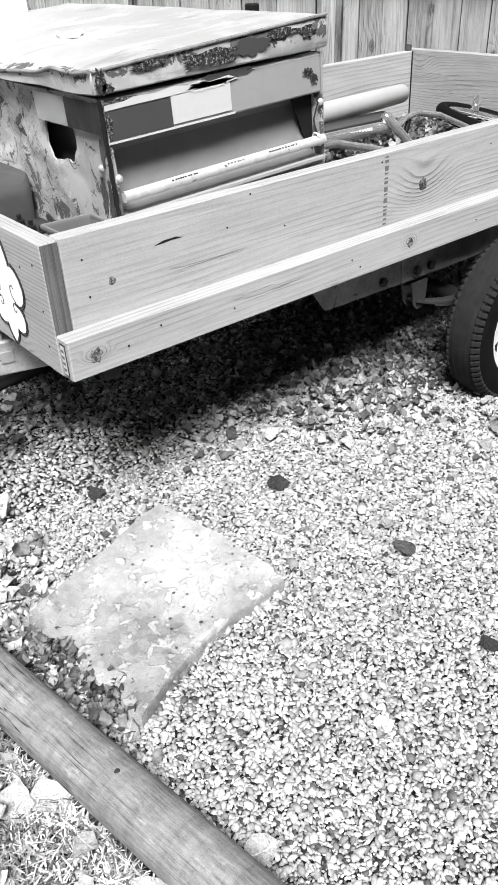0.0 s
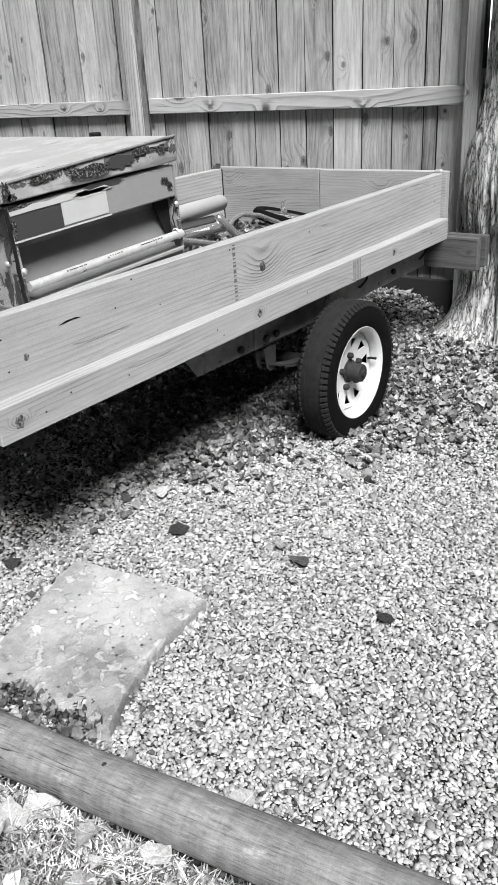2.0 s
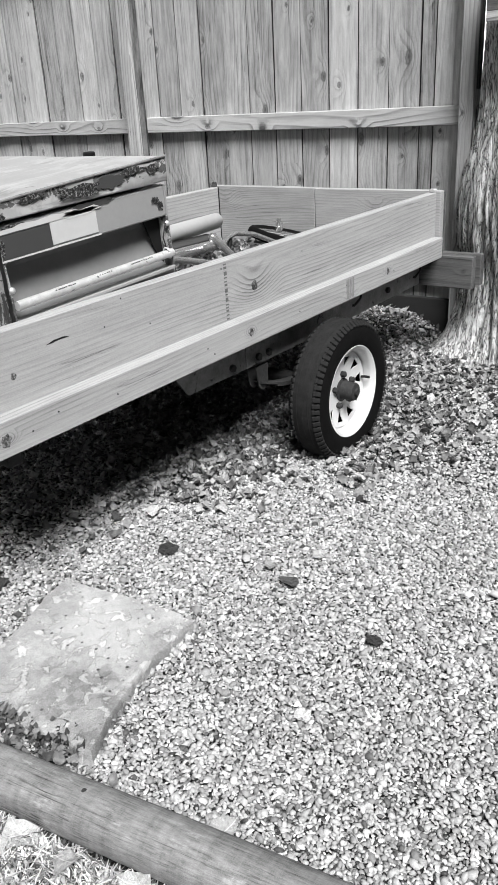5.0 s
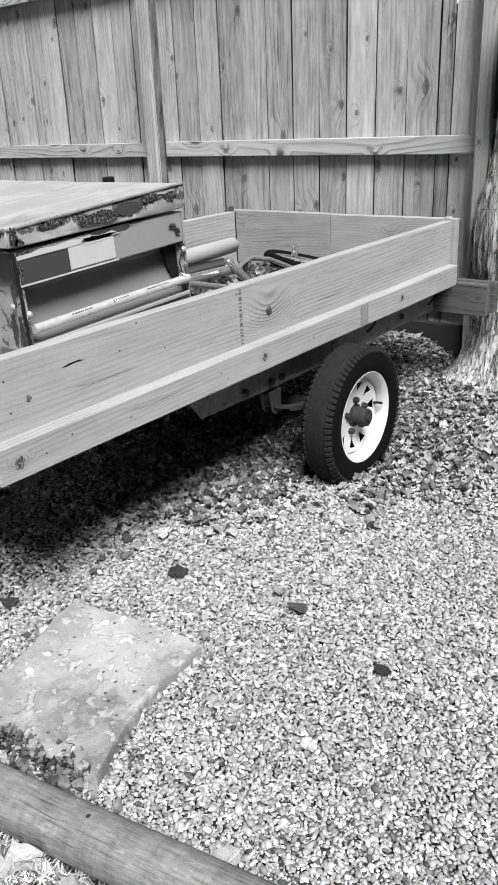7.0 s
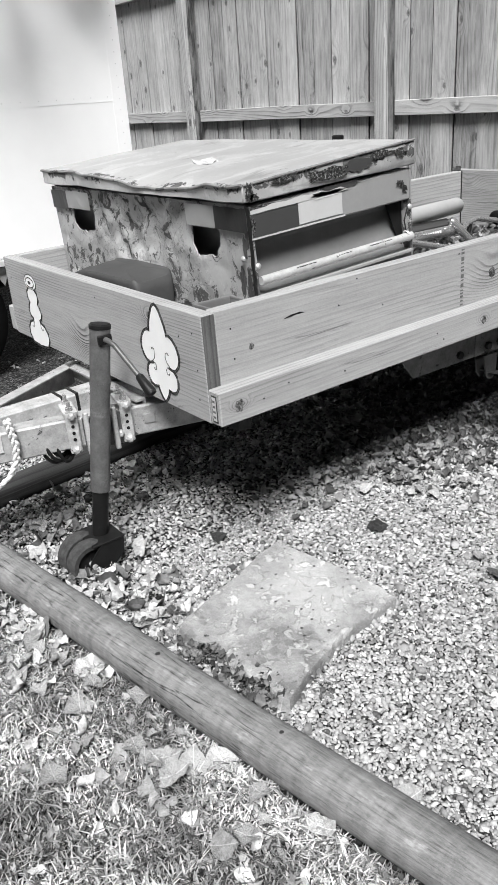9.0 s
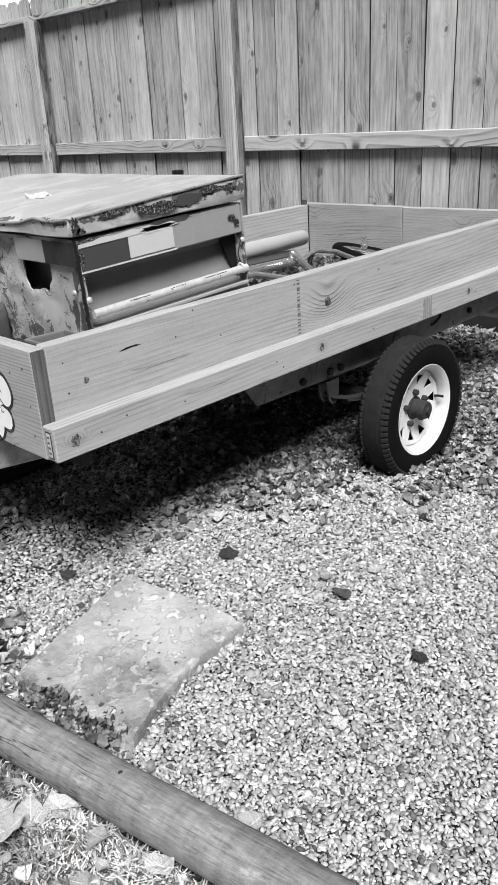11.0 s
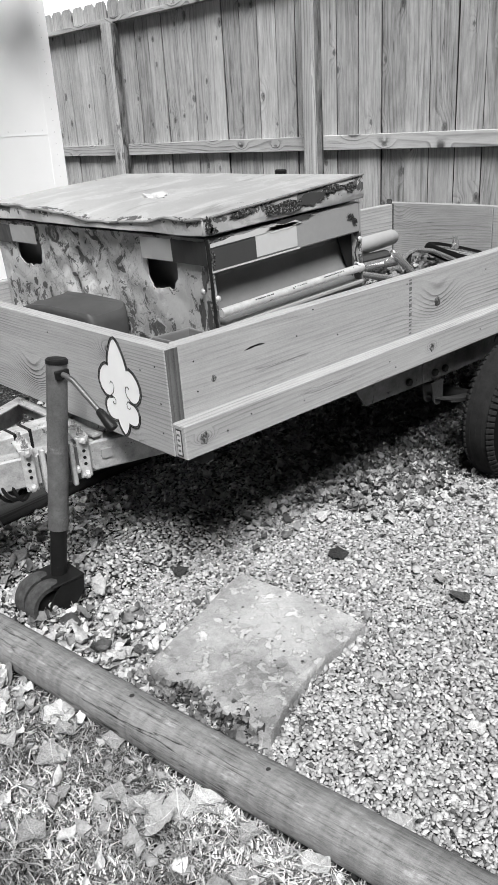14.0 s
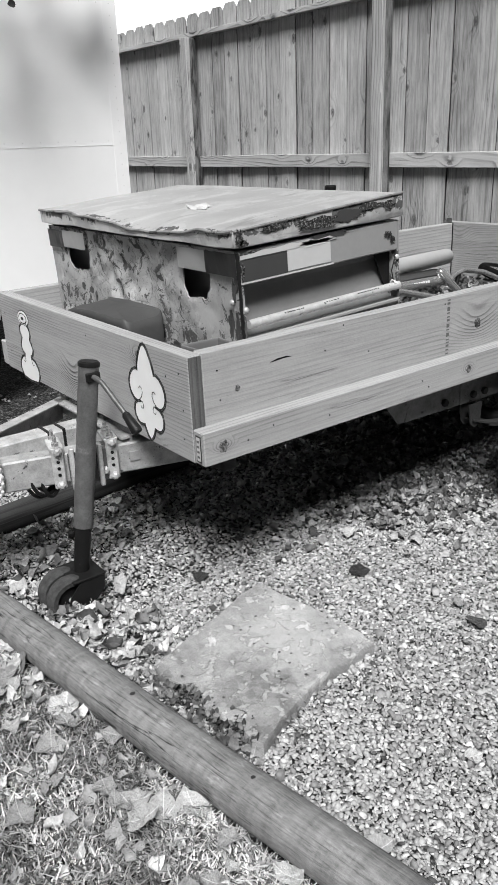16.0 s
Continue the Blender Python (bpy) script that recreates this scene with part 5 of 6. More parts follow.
def front_x(y, z):
    """How far the dented front sheet stands back at height z, y metres from the near corner."""
    q = Vector((y * 5.5, z * 7, 3.1))
    dent = 0.011 * noise.noise(q) + 0.004 * noise.noise(q * 3.1)
    m = math.exp(-((y - 0.66) / 0.26) ** 2) * math.exp(-((z - 0.36) / 0.16) ** 2)
    dent += m * (0.022 * noise.noise(Vector((y * 16, z * 14, 7))) + 0.012)
    edge = max(0, min(1, y / 0.05, (CW - y) / 0.05, (CH - z) / 0.03))
    return 0.006 + dent * edge - 0.010 * max(0, 0.15 - z) - 0.012 * math.exp(-((z - 0.10) / 0.08) ** 2) * edge


def chest_front():
    bm = bmesh.new()
    ny, nz = 240, 92
    grid = {}
    for i in range(ny + 1):
        for j in range(nz + 1):
            y, z = CW * i / ny, CH * j / nz
            grid[i, j] = bm.verts.new((front_x(y, z), y, z))
    holes = ((0.150, 0.282, 0.318, 0.388), (0.878, 1.045, 0.318, 0.384))
    for i in range(ny):
        for j in range(nz):
            y, z = CW * (i + 0.5) / ny, CH * (j + 0.5) / nz
            gone = False
            for a, b, lo, hi in holes:
                w = 0.010 * noise.noise(Vector((y * 60, z * 60, 1)))
                mid = abs((y - (a + b) / 2) / (b - a)) * 2
                low = lo - 0.010 + 0.030 * mid ** 3 + 1.2 * w
                pull = 0.10 * max(0, hi - 0.02 - z)
                gone |= a + pull + 0.5 * w < y < b - pull * 0.5 and low < z < hi
            if not gone:
                bm.faces.new((grid[i, j], grid[i + 1, j], grid[i + 1, j + 1], grid[i, j + 1]))
    for v in [v for v in bm.verts if not v.link_faces]:
        bm.verts.remove(v)
    rim = [v for v in bm.verts if v.is_boundary and 0.01 < v.co.y < CW - 0.01 and 0.01 < v.co.z < CH - 0.01]
    for _ in range(4):
        bmesh.ops.smooth_vert(bm, verts=rim, factor=0.5, use_axis_x=True, use_axis_y=True, use_axis_z=True)
    bmesh.ops.recalc_face_normals(bm, faces=bm.faces[:])
    bmesh.ops.solidify(bm, geom=bm.faces[:], thickness=0.004)
    return bm


part("front_panel", chest_front(), M["chest"], chest, "dented front sheet with torn openings", True)
part("back_panel", box(CD - 0.006, CD, 0.0, CW, 0, CH, 0.001), M["chest_side"], chest)
part("left_panel", box(0.012, CD - 0.0065, CW - 0.006, CW, 0, CH, 0.001), M["chest_side"], chest)
part("bottom_panel", box(0.012, CD - 0.0065, 0.06, CW - 0.0065, 0.0, 0.006, 0.0), M["chest_in"], chest)
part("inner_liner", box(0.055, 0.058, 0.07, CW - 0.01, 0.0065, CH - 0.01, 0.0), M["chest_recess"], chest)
part("side_band", box(0.006, CD - 0.0065, 0.0, 0.03, 0.366, CH, 0.004), M["chest_side"], chest)
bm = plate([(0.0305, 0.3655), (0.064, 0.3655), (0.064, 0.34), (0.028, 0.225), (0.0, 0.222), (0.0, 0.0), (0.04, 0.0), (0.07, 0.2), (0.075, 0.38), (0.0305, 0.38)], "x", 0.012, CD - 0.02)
part("recessed_panel", bm, M["chest_recess"], chest, "recessed side panel, its paint darkened for shade")
for x in (0.004, CD - 0.010):
    part("end_cheek", plate([(0.0, 0.366), (0.062, 0.366), (0.03, 0.225), (0.0, 0.222), (-0.002, 0.29)], "x", x, 0.006), M["chest"], chest)
part("handle_bar", tube([(0.014, -0.004, 0.262), (0.3, -0.004, 0.263), (CD - 0.008, -0.004, 0.262)], 0.0115, 18), M["pipe"], chest, "scuffed silver handle pipe", True)
bm = bmesh.new()
r = random.Random(8)
for a, b in ((0.13, 0.20), (0.28, 0.325), (0.40, 0.49)):
    x = a
    while x < b:
        box(x, x + 0.004, -0.0135, -0.0105, 0.2665 + r.uniform(-0.001, 0.001), 0.2715, 0.0, bm)
        x += r.choice((0.006, 0.009))
part("pipe_marking", bm, M["black"], chest, "worn marking on the pipe, unreadable bars")["kind"] = "stuff"
part("side_lip", box(0.01, CD - 0.01, -0.010, -0.0005, 0.216, 0.226, 0.002), M["chest_side"], chest)
for x, z in ((0.012, 0.30), (CD - 0.012, 0.345)):
    part("rivet", lathe([(0.0085, 0.0), (0.0075, -0.0035), (0.004, -0.006), (0.0, -0.0065)], 14, "y", (x, -0.001, z)), M["steel"], chest, "", True)
part("rivet", lathe([(0.0085, 0.0), (0.0075, -0.0035), (0.004, -0.006), (0.0, -0.0065)], 14, "x", (-0.004, 0.036, 0.318)), M["steel"], chest, "", True)
for j in range(4):
    part("twine", tube([(CD - 0.022 - 0.004 * j, 0.010 * math.cos(t) - 0.004, 0.262 + 0.0135 * math.sin(t) + 0.002 * j) for t in (2 * math.pi * q / 14 for q in range(15))], 0.0016, 5, cap=False), M["rope"], chest, "frayed pale twine")
part("wire", tube([(CD - 0.030, -0.006, 0.272), (CD - 0.036, -0.002, 0.31), (CD - 0.022, -0.004, 0.348)], 0.0022, 5), M["rusty"], chest, "rusty wire hanging in the recess")
part("end_gusset", plate([(CD - 0.075, 0.36), (CD - 0.012, 0.36), (CD - 0.012, 0.232), (CD - 0.030, 0.25)], "y", 0.030, 0.004), M["black"], chest, "black tapered plate at the recess end")
# reflective tape
for a, b, lo, hi, m in ((0.006, 0.158, 0.373, 0.428, "tape_dark"), (0.159, 0.312, 0.376, 0.431, "tape_white")):
    part("tape", box(a, b, -0.0022, -0.0004, lo, hi, 0.0), M[m], chest)


def front_tape(a, b, lo, hi, m):
    bm = bmesh.new()
    rows = []
    for i in range(9):
        y = a + (b - a) * i / 8
        rows.append([bm.verts.new((-0.006 + 0.002 * noise.noise(Vector((y * 30, z * 30, 5))), y, z)) for z in (lo, (lo + hi) / 2, hi + 0.004 * noise.noise(Vector((y * 40, 0, 0))))])
    for r0, r1 in zip(rows, rows[1:]):
        for j in range(2):
            bm.faces.new((r0[j], r1[j], r1[j + 1], r0[j + 1]))
    bmesh.ops.solidify(bm, geom=bm.faces[:], thickness=0.003)
    part("tape", bm, M[m], chest)


front_tape(0.004, 0.146, 0.386, 0.446, "tape_dark")
front_tape(0.147, 0.284, 0.387, 0.445, "tape_white")
front_tape(0.880, 1.050, 0.384, 0.442, "tape_white")
front_tape(1.051, 1.174, 0.378, 0.440, "tape_dark")


def chest_lid():
    bm = box(-0.016, CD + 0.008, -0.008, CW + 0.022, 0.461, 0.507, 0.003)
    for i in range(1, 40):
        bmesh.ops.bisect_plane(bm, geom=bm.verts[:] + bm.edges[:] + bm.faces[:], plane_co=(0, i * 0.031, 0), plane_no=(0, 1, 0))
    for i in range(1, 18):
        bmesh.ops.bisect_plane(bm, geom=bm.verts[:] + bm.edges[:] + bm.faces[:], plane_co=(i * 0.033 - 0.01, 0, 0), plane_no=(1, 0, 0))
    for v in bm.verts:
        x, y, z = v.co
        f = math.exp(-max(0, x + 0.016) / 0.07)
        top = (z - 0.461) / 0.046
        v.co.z += top * 0.018 * min(1, max(0, x) / CD)
        sag = math.exp(-((y - 0.42) / 0.26) ** 2)
        v.co.z -= f * top * 0.026 * sag
        v.co.x += f * (0.012 * noise.noise(Vector((y * 7, z * 9, 1))) - 0.012 * sag)
        v.co.z += f * 0.007 * noise.noise(Vector((y * 11, 4, 1))) * top
        v.co.z += 0.004 * noise.noise(Vector((x * 5, y * 4, 2)))
        v.co.y += 0.003 * noise.noise(Vector((x * 14, z * 20, 6))) * (1 if y < 0.02 else 0)
    return bm


lid = part("lid", chest_lid(), M["chest_lid"], chest, "buckled lid with peeling rim", True)
# rolled lip along the lid's front and right edges
pts = []
for i in range(50):
    y = -0.008 + (CW + 0.030) * i / 49
    sag = math.exp(-((y - 0.42) / 0.26) ** 2)
    pts.append((-0.018 + 0.012 * noise.noise(Vector((y * 7, 4.5, 1))) - 0.012 * sag, y, 0.5055 - 0.026 * sag + 0.007 * noise.noise(Vector((y * 11, 4, 1)))))
part("front_lip", tube(pts, 0.0042, 8), M["lip"], lid, "dark worn rolled lip", True)
part("side_lip", tube([(-0.015, -0.009, 0.503), (0.2, -0.010, 0.512), (0.4, -0.009, 0.519), (CD + 0.006, -0.009, 0.526)], 0.0032, 8), M["lip"], lid, "dark worn rolled lip", True)
# bare patches where the rim's paint has peeled away
k = random.Random(3)


def flake(cx, cz, w, h, y, seed):
    n = 70
    pts = []
    for i in range(n):
        t = 2 * math.pi * i / n
        q = 1 + 0.5 * noise.noise(Vector((math.cos(t) * 1.7, math.sin(t) * 1.7, seed))) + 0.35 * noise.noise(Vector((math.cos(t) * 5, math.sin(t) * 5, seed))) + 0.16 * noise.noise(Vector((math.cos(t) * 15, math.sin(t) * 15, seed)))
        pts.append((cx + math.cos(t) * w * q, cz + math.sin(t) * h * q))
    return plate(pts, "y", y, 0.0012)


def front_flake(cy, cz, w, h, seed):
    bm = flake(cy, cz, w, h, 0.0, seed)
    for v in bm.verts:
        y, z = v.co.x, v.co.z
        v.co = Vector((front_x(y, z) - 0.0050 - v.co.y, y, z))
    bmesh.ops.recalc_face_normals(bm, faces=bm.faces[:])
    part("bare_patch", bm, M["tape_dark"], chest, "dark bare metal where paint peeled")


for row in ((0.060, 0.255, 0.012, 0.034, 2), (0.026, 0.250, 0.010, 0.048, 4), (0.034, 0.345, 0.012, 0.022, 6), (0.020, 0.375, 0.008, 0.024, 8), (0.90, 0.245, 0.014, 0.011, 9), (0.955, 0.255, 0.011, 0.012, 10),
            (0.86, 0.235, 0.010, 0.010, 12), (0.42, 0.17, 0.016, 0.010, 13), (0.34, 0.155, 0.020, 0.008, 14), (0.24, 0.14, 0.014, 0.010, 15), (0.70, 0.30, 0.016, 0.007, 16)):
    front_flake(*row)
bm = bmesh.new()
pts = [(-0.004 + 0.003 * noise.noise(Vector((i * 0.9, 1, 1))), -0.003 + 0.003 * noise.noise(Vector((i * 0.8, 5, 2))), 0.02 + 0.43 * i / 24) for i in range(25)]
part("corner_seam", tube(pts, 0.004, 6, radii=[0.0045 + 0.002 * noise.noise(Vector((i * 1.7, 0, 9))) for i in range(25)]), M["black"], chest, "black rusted corner seam", True)
part("bare_patch", flake(0.265, 0.488, 0.075, 0.014, -0.0125, 3), M["rust_patch"], lid, "dark bare metal where paint peeled")
part("bare_patch", flake(0.37, 0.492, 0.05, 0.016, -0.0127, 5), M["tape_dark"], lid, "dark bare metal where paint peeled")
for cx, cz, w, h, seed, y in ((0.000, 0.485, 0.012, 0.020, 21, -0.0128), (0.012, 0.470, 0.014, 0.008, 22, -0.0128), (0.11, 0.497, 0.040, 0.007, 23, -0.0128), (0.46, 0.506, 0.045, 0.009, 24, -0.0130), (0.53, 0.500, 0.020, 0.012, 25, -0.0130)):
    part("bare_patch", flake(cx, cz, w, h, y, seed), M["rust_patch"], lid, "rough rust where the paint has gone")
for cx, cz, w, h, seed in ((0.016, 0.436, 0.016, 0.007, 31), (0.010, 0.400, 0.006, 0.022, 32), (0.535, 0.415, 0.014, 0.010, 33), (0.555, 0.398, 0.010, 0.012, 34), (0.06, 0.443, 0.030, 0.005, 35)):
    part("bare_patch", flake(cx, cz, w, h, -0.0024, seed), M["rust_patch"], chest, "rough rust where the paint has gone")
part("paper_strip", plate([(0.004, 0.440), (0.004, 0.430), (0.05, 0.431), (0.16, 0.4315), (0.30, 0.4325), (0.335, 0.436), (0.31, 0.446), (0.26, 0.441), (0.235, 0.447), (0.20, 0.444), (0.17, 0.448), (0.12, 0.443), (0.075, 0.446), (0.05, 0.441)], "y", -0.0030, 0.0012), M["tape_white"], chest, "torn pale strip above the tape")
part("paper_strip", box(0.002, 0.32, -0.0032, -0.0018, 0.3675, 0.3715, 0.0), M["tape_white"], chest, "thin pale edge below the tape")
part("torn_tape", flake(0.255, 0.436, 0.055, 0.009, -0.0030, 11), M["tape_white"], chest, "torn pale tape edge")
part("bare_patch", flake(0.31, 0.447, 0.06, 0.010, -0.0014, 7), M["tape_dark"], chest, "dark bare metal where paint peeled")

# crumpled scrap on the lid
bm = bmesh.new()
bmesh.ops.create_icosphere(bm, subdivisions=3, radius=1)
for v in bm.verts:
    d = 1 + 0.7 * noise.noise(v.co * 1.9) + 0.25 * noise.noise(v.co * 6)
    v.co = Vector((v.co.x * d * 0.034, v.co.y * d * 0.058, max(-0.2, v.co.z * d + 0.5 * noise.noise(v.co * 3)) * 0.015))
ob = link("paper_scrap", bm, M["tape_white"])
ob.location = (0.40, 0.585, 1.066)
tagged(ob, "crumpled white paper scrap lying on the chest lid", "scrap")


# ---- load ahead of the chest ----
def tapered(x0, x1, y0, y1, z0, z1, inset, bevel):
    bm = box(x0, x1, y0, y1, z0, z1, 0)
    for v in bm.verts:
        if v.co.z > (z0 + z1) / 2:
            v.co.x += inset if v.co.x < (x0 + x1) / 2 else -inset
            v.co.y += inset * 2 if v.co.y < (y0 + y1) / 2 else -inset * 2
    bmesh.ops.bevel(bm, geom=bm.edges[:], offset=bevel, segments=3, affect="EDGES")
    return bm


cover = thing("battery_box", pose(0, 0, 0), "dark grey moulded battery box in front of the chest", "box")
bm = bmesh.new()
rings = []
for f, z in ((0.97, 0.492), (0.985, 0.69), (1.0, 0.692), (1.0, 0.738), (0.985, 0.748), (0.955, 0.753), (0.7, 0.755), (0.35, 0.756)):
    ring = []
    for i in range(64):
        t = 2 * math.pi * i / 64
        c, s = math.cos(t), math.sin(t)
        u, v = math.copysign(abs(c) ** 0.25, c) * 0.072 * f, math.copysign(abs(s) ** 0.22, s) * 0.225 * f
        hump = 0.046 * min(1, max(0, (0.205 - v) / 0.11)) * min(1, max(0, (v + 0.235) / 0.03)) if z > 0.73 else 0
        ring.append(bm.verts.new((0.118 + u, 0.70 + v, z + hump * (0.85 + 0.15 * u / 0.072))))
    rings.append(ring)
for r0, r1 in zip(rings, rings[1:]):
    for i in range(64):
        bm.faces.new((r0[i], r0[(i + 1) % 64], r1[(i + 1) % 64], r1[i]))
bm.faces.new(rings[-1])
bm.faces.new(rings[0][::-1])
bmesh.ops.recalc_face_normals(bm, faces=bm.faces[:])
part("body", bm, M["cover"], cover, "", True)
part("hold_down_strap", box(0.042, 0.046, 0.50, 0.53, 0.60, 0.76, 0.001), M["black"], cover)
tray = thing("plastic_tray", pose(0, 0, 0), "pale grey open plastic tray in the trailer corner", "tray")
bm = box(0.065, 0.190, 0.098, 0.205, 0.492, 0.756, 0.012, None, 3)
top = max(bm.faces, key=lambda q: q.calc_center_median().z * (q.normal.z > 0.9))
r = bmesh.ops.inset_region(bm, faces=[top], thickness=0.008)
for v in top.verts:
    v.co.z -= 0.22
part("body", bm, M["bin"], tray, "", True)
ring = [(0.070, 0.103), (0.185, 0.103), (0.185, 0.200), (0.070, 0.200)]
part("rim", tube([(x, y, 0.756) for x, y in ring + ring[:2]], 0.0065, 8, cap=False), M["bin"], tray, "", True)
scrap = thing("rusty_coupling", pose(0, 0, 0), "rusty bolted steel coupling wedged beside the chest", "coupling")
part("block", box(0.06, 0.17, 0.255, 0.42, 0.492, 0.712, 0.006), M["rusty"], scrap)
for y in (0.275, 0.33, 0.39):
    part("bolt", lathe([(0.012, 0.712), (0.012, 0.725), (0.006, 0.727), (0.006, 0.737), (0, 0.737)], 6, "z", (0.10, y, 0)), M["black"], scrap, "", True)

# ---- load behind the chest ----
a, b = Vector((1.22, 0.60, 0.775)), Vector((2.045, 0.965, 0.713))
d = (b - a).normalized()
roll = tagged(link("foam_roll", tube([a - d * 0.2, a, a + (b - a) * 0.5, b - d * 0.02, b - d * 0.008, b, b + d * 0.004], 0.036, 24, radii=[0.036, 0.036, 0.036, 0.036, 0.031, 0.020, 0.006]), M["foam"], None, "", True),
              "cream-coloured round foam bolster resting on the hose", "bolster")
bm = bmesh.new()
pts, rad = [], []
for i in range(90):
    s = i / 89
    pts.append(Vector((1.02, 0.52, 0.735)) + (Vector((1.60, 0.66, 0.700)) - Vector((1.02, 0.52, 0.735))) * s)
    rad.append(0.036 if i % 2 else 0.029)
hose = tagged(link("corrugated_hose", tube(pts, 0.03, 18, radii=rad), M["black"], None, "", False), "black corrugated drain hose lying behind the chest", "hose")
bike = thing("tubular_frame", pose(0, 0, 0), "silver tubular frame of an old bicycle lying on the deck", "bicycle frame")
part("main_tube", tube([(0.98, 0.45, 0.737), (1.20, 0.452, 0.738), (1.415, 0.458, 0.735)], 0.019, 18), M["chrome"], bike, "", True)
bm = bmesh.new()
for q in range(9):
    box(1.20 + q * 0.013, 1.208 + q * 0.013, 0.436, 0.440, 0.740, 0.748, 0.0, bm)
part("tube_lettering", bm, M["decal_white"], bike, "white lettering, unreadable bars")["kind"] = "stuff"
part("head_tube", tube([(1.378, 0.452, 0.776), (1.385, 0.448, 0.768), (1.43, 0.42, 0.715), (1.47, 0.395, 0.665), (1.53, 0.33, 0.58)], 0.014, 16, radii=[0.012, 0.019, 0.014, 0.014, 0.014]), M["chrome"], bike, "", True)
part("arched_tube", tube([(1.44, 0.45, 0.728), (1.50, 0.47, 0.745), (1.58, 0.49, 0.750), (1.70, 0.49, 0.728), (1.86, 0.46, 0.66)], 0.010, 14), M["chrome"], bike, "", True)
part("stay", tube([(1.53, 0.478, 0.742), (1.50, 0.47, 0.68), (1.47, 0.46, 0.55)], 0.009, 12), M["black"], bike, "", True)
part("lower_tube", tube([(0.98, 0.40, 0.742), (1.12, 0.40, 0.735), (1.30, 0.38, 0.690)], 0.012, 14), M["chrome"], bike, "", True)
part("foot", tube([(1.53, 0.33, 0.585), (1.535, 0.325, 0.4925)], 0.014, 12), M["chrome"], bike, "", True)
part("foot", tube([(1.05, 0.452, 0.725), (1.05, 0.452, 0.4925)], 0.015, 12), M["chrome"], bike, "", True)
bw = thing("bicycle_wheel", pose(2.12, 0.50, 0.622, 10, 12, 0), "small black-tyred bicycle wheel lying tilted on the deck", "bicycle wheel")
part("tyre", lathe([(0.255 + 0.024 * math.cos(t), 0.024 * math.sin(t)) for t in (2 * math.pi * i / 12 for i in range(12))], 48, "z", closed=True), M["rubber"], bw, "", True)
part("rim", lathe([(0.236, -0.012), (0.236, 0.012), (0.222, 0.010), (0.222, -0.010)], 48, "z", closed=True), M["chrome"], bw, "", True)
part("hub", lathe([(0.0, -0.03), (0.018, -0.03), (0.018, 0.03), (0.0, 0.03)], 16, "z"), M["steel"], bw, "", True)
for i in range(16):
    t = 2 * math.pi * i / 16
    part("spoke", tube([(0.016 * math.cos(t), 0.016 * math.sin(t), 0.02 * (-1) ** i), (0.224 * math.cos(t + 0.1), 0.224 * math.sin(t + 0.1), 0)], 0.0015, 5), M["steel"], bw)
tap = thing("pipe_fitting", pose(2.20, 0.715, 0.525), "small silver threaded pipe fitting standing on the deck", "pipe fitting")
part("stem", lathe([(0.0, 0.0), (0.014, 0.0), (0.014, 0.13), (0.018, 0.13), (0.018, 0.15), (0.012, 0.152), (0.012, 0.185), (0.0, 0.186)], 18, "z"), M["chrome"], tap, "", True)
part("lever", box(0.010, 0.03, -0.006, 0.006, 0.135, 0.165, 0.003), M["chrome"], tap)
stand = thing("pump_stand", pose(1.10, 0.755, 0.51), "thin black upright pump with a capped top behind the chest", "pump")
part("shaft", tube([(0, 0, 0), (0, 0, 0.555)], 0.011, 14), M["black"], stand, "", True)
part("cap", lathe([(0.0, 0.55), (0.02, 0.55), (0.022, 0.556), (0.022, 0.580), (0.018, 0.584), (0, 0.584)], 18, "z"), M["black"], stand, "", True)
part("base", box(-0.05, 0.05, -0.03, 0.03, 0, 0.02, 0.004), M["black"], stand)
litter_v = [(1.9, 0.95, 0.28, 0.16, 700, 0.03, 0.06), (1.4, 0.75, 0.25, 0.2, 300, 0.03, 0.06), (2.1, 0.4, 0.2, 0.15, 80, 0.03, 0.06)]
lv = litter("leaf_litter", litter_v, "dry leaves heaped on the trailer deck behind the chest", 0.08, "litter", (0.9, 2.44, 0.16, 1.24))
lv.location.z = 0.505

# wiring and rope at the tongue
w = thing("tongue_wiring", pose(0, 0, 0), "black looped wiring and a pale rope hanging off the tongue", "cable")
for y0, half, drop, mid in ((0.505, 0.048, 0.060, -0.235), (0.515, 0.040, 0.048, -0.230), (0.525, 0.054, 0.070, -0.240), (0.500, 0.034, 0.066, -0.222)):
    p = [(mid + half * math.cos(t), y0 + 0.012 * math.sin(2 * t), 0.372 - drop * math.sin(t)) for t in (math.pi * q / 16 for q in range(17))]
    part("cable", tube(p, 0.0055, 8), M["black"], w, "", True)
part("cable", tube([(-0.38, 0.58, 0.46), (-0.43, 0.56, 0.475), (-0.50, 0.555, 0.47), (-0.56, 0.52, 0.45), (-0.60, 0.50, 0.36), (-0.55, 0.49, 0.335), (-0.45, 0.485, 0.345)], 0.0055, 8), M["black"], w, "", True)
way = [Vector(c) for c in ((-0.365, 0.535, 0.452), (-0.378, 0.512, 0.474), (-0.372, 0.508, 0.440), (-0.367, 0.506, 0.395), (-0.374, 0.506, 0.350), (-0.398, 0.508, 0.314), (-0.436, 0.510, 0.290), (-0.482, 0.512, 0.264), (-0.52, 0.515, 0.262), (-0.60, 0.52, 0.285))]
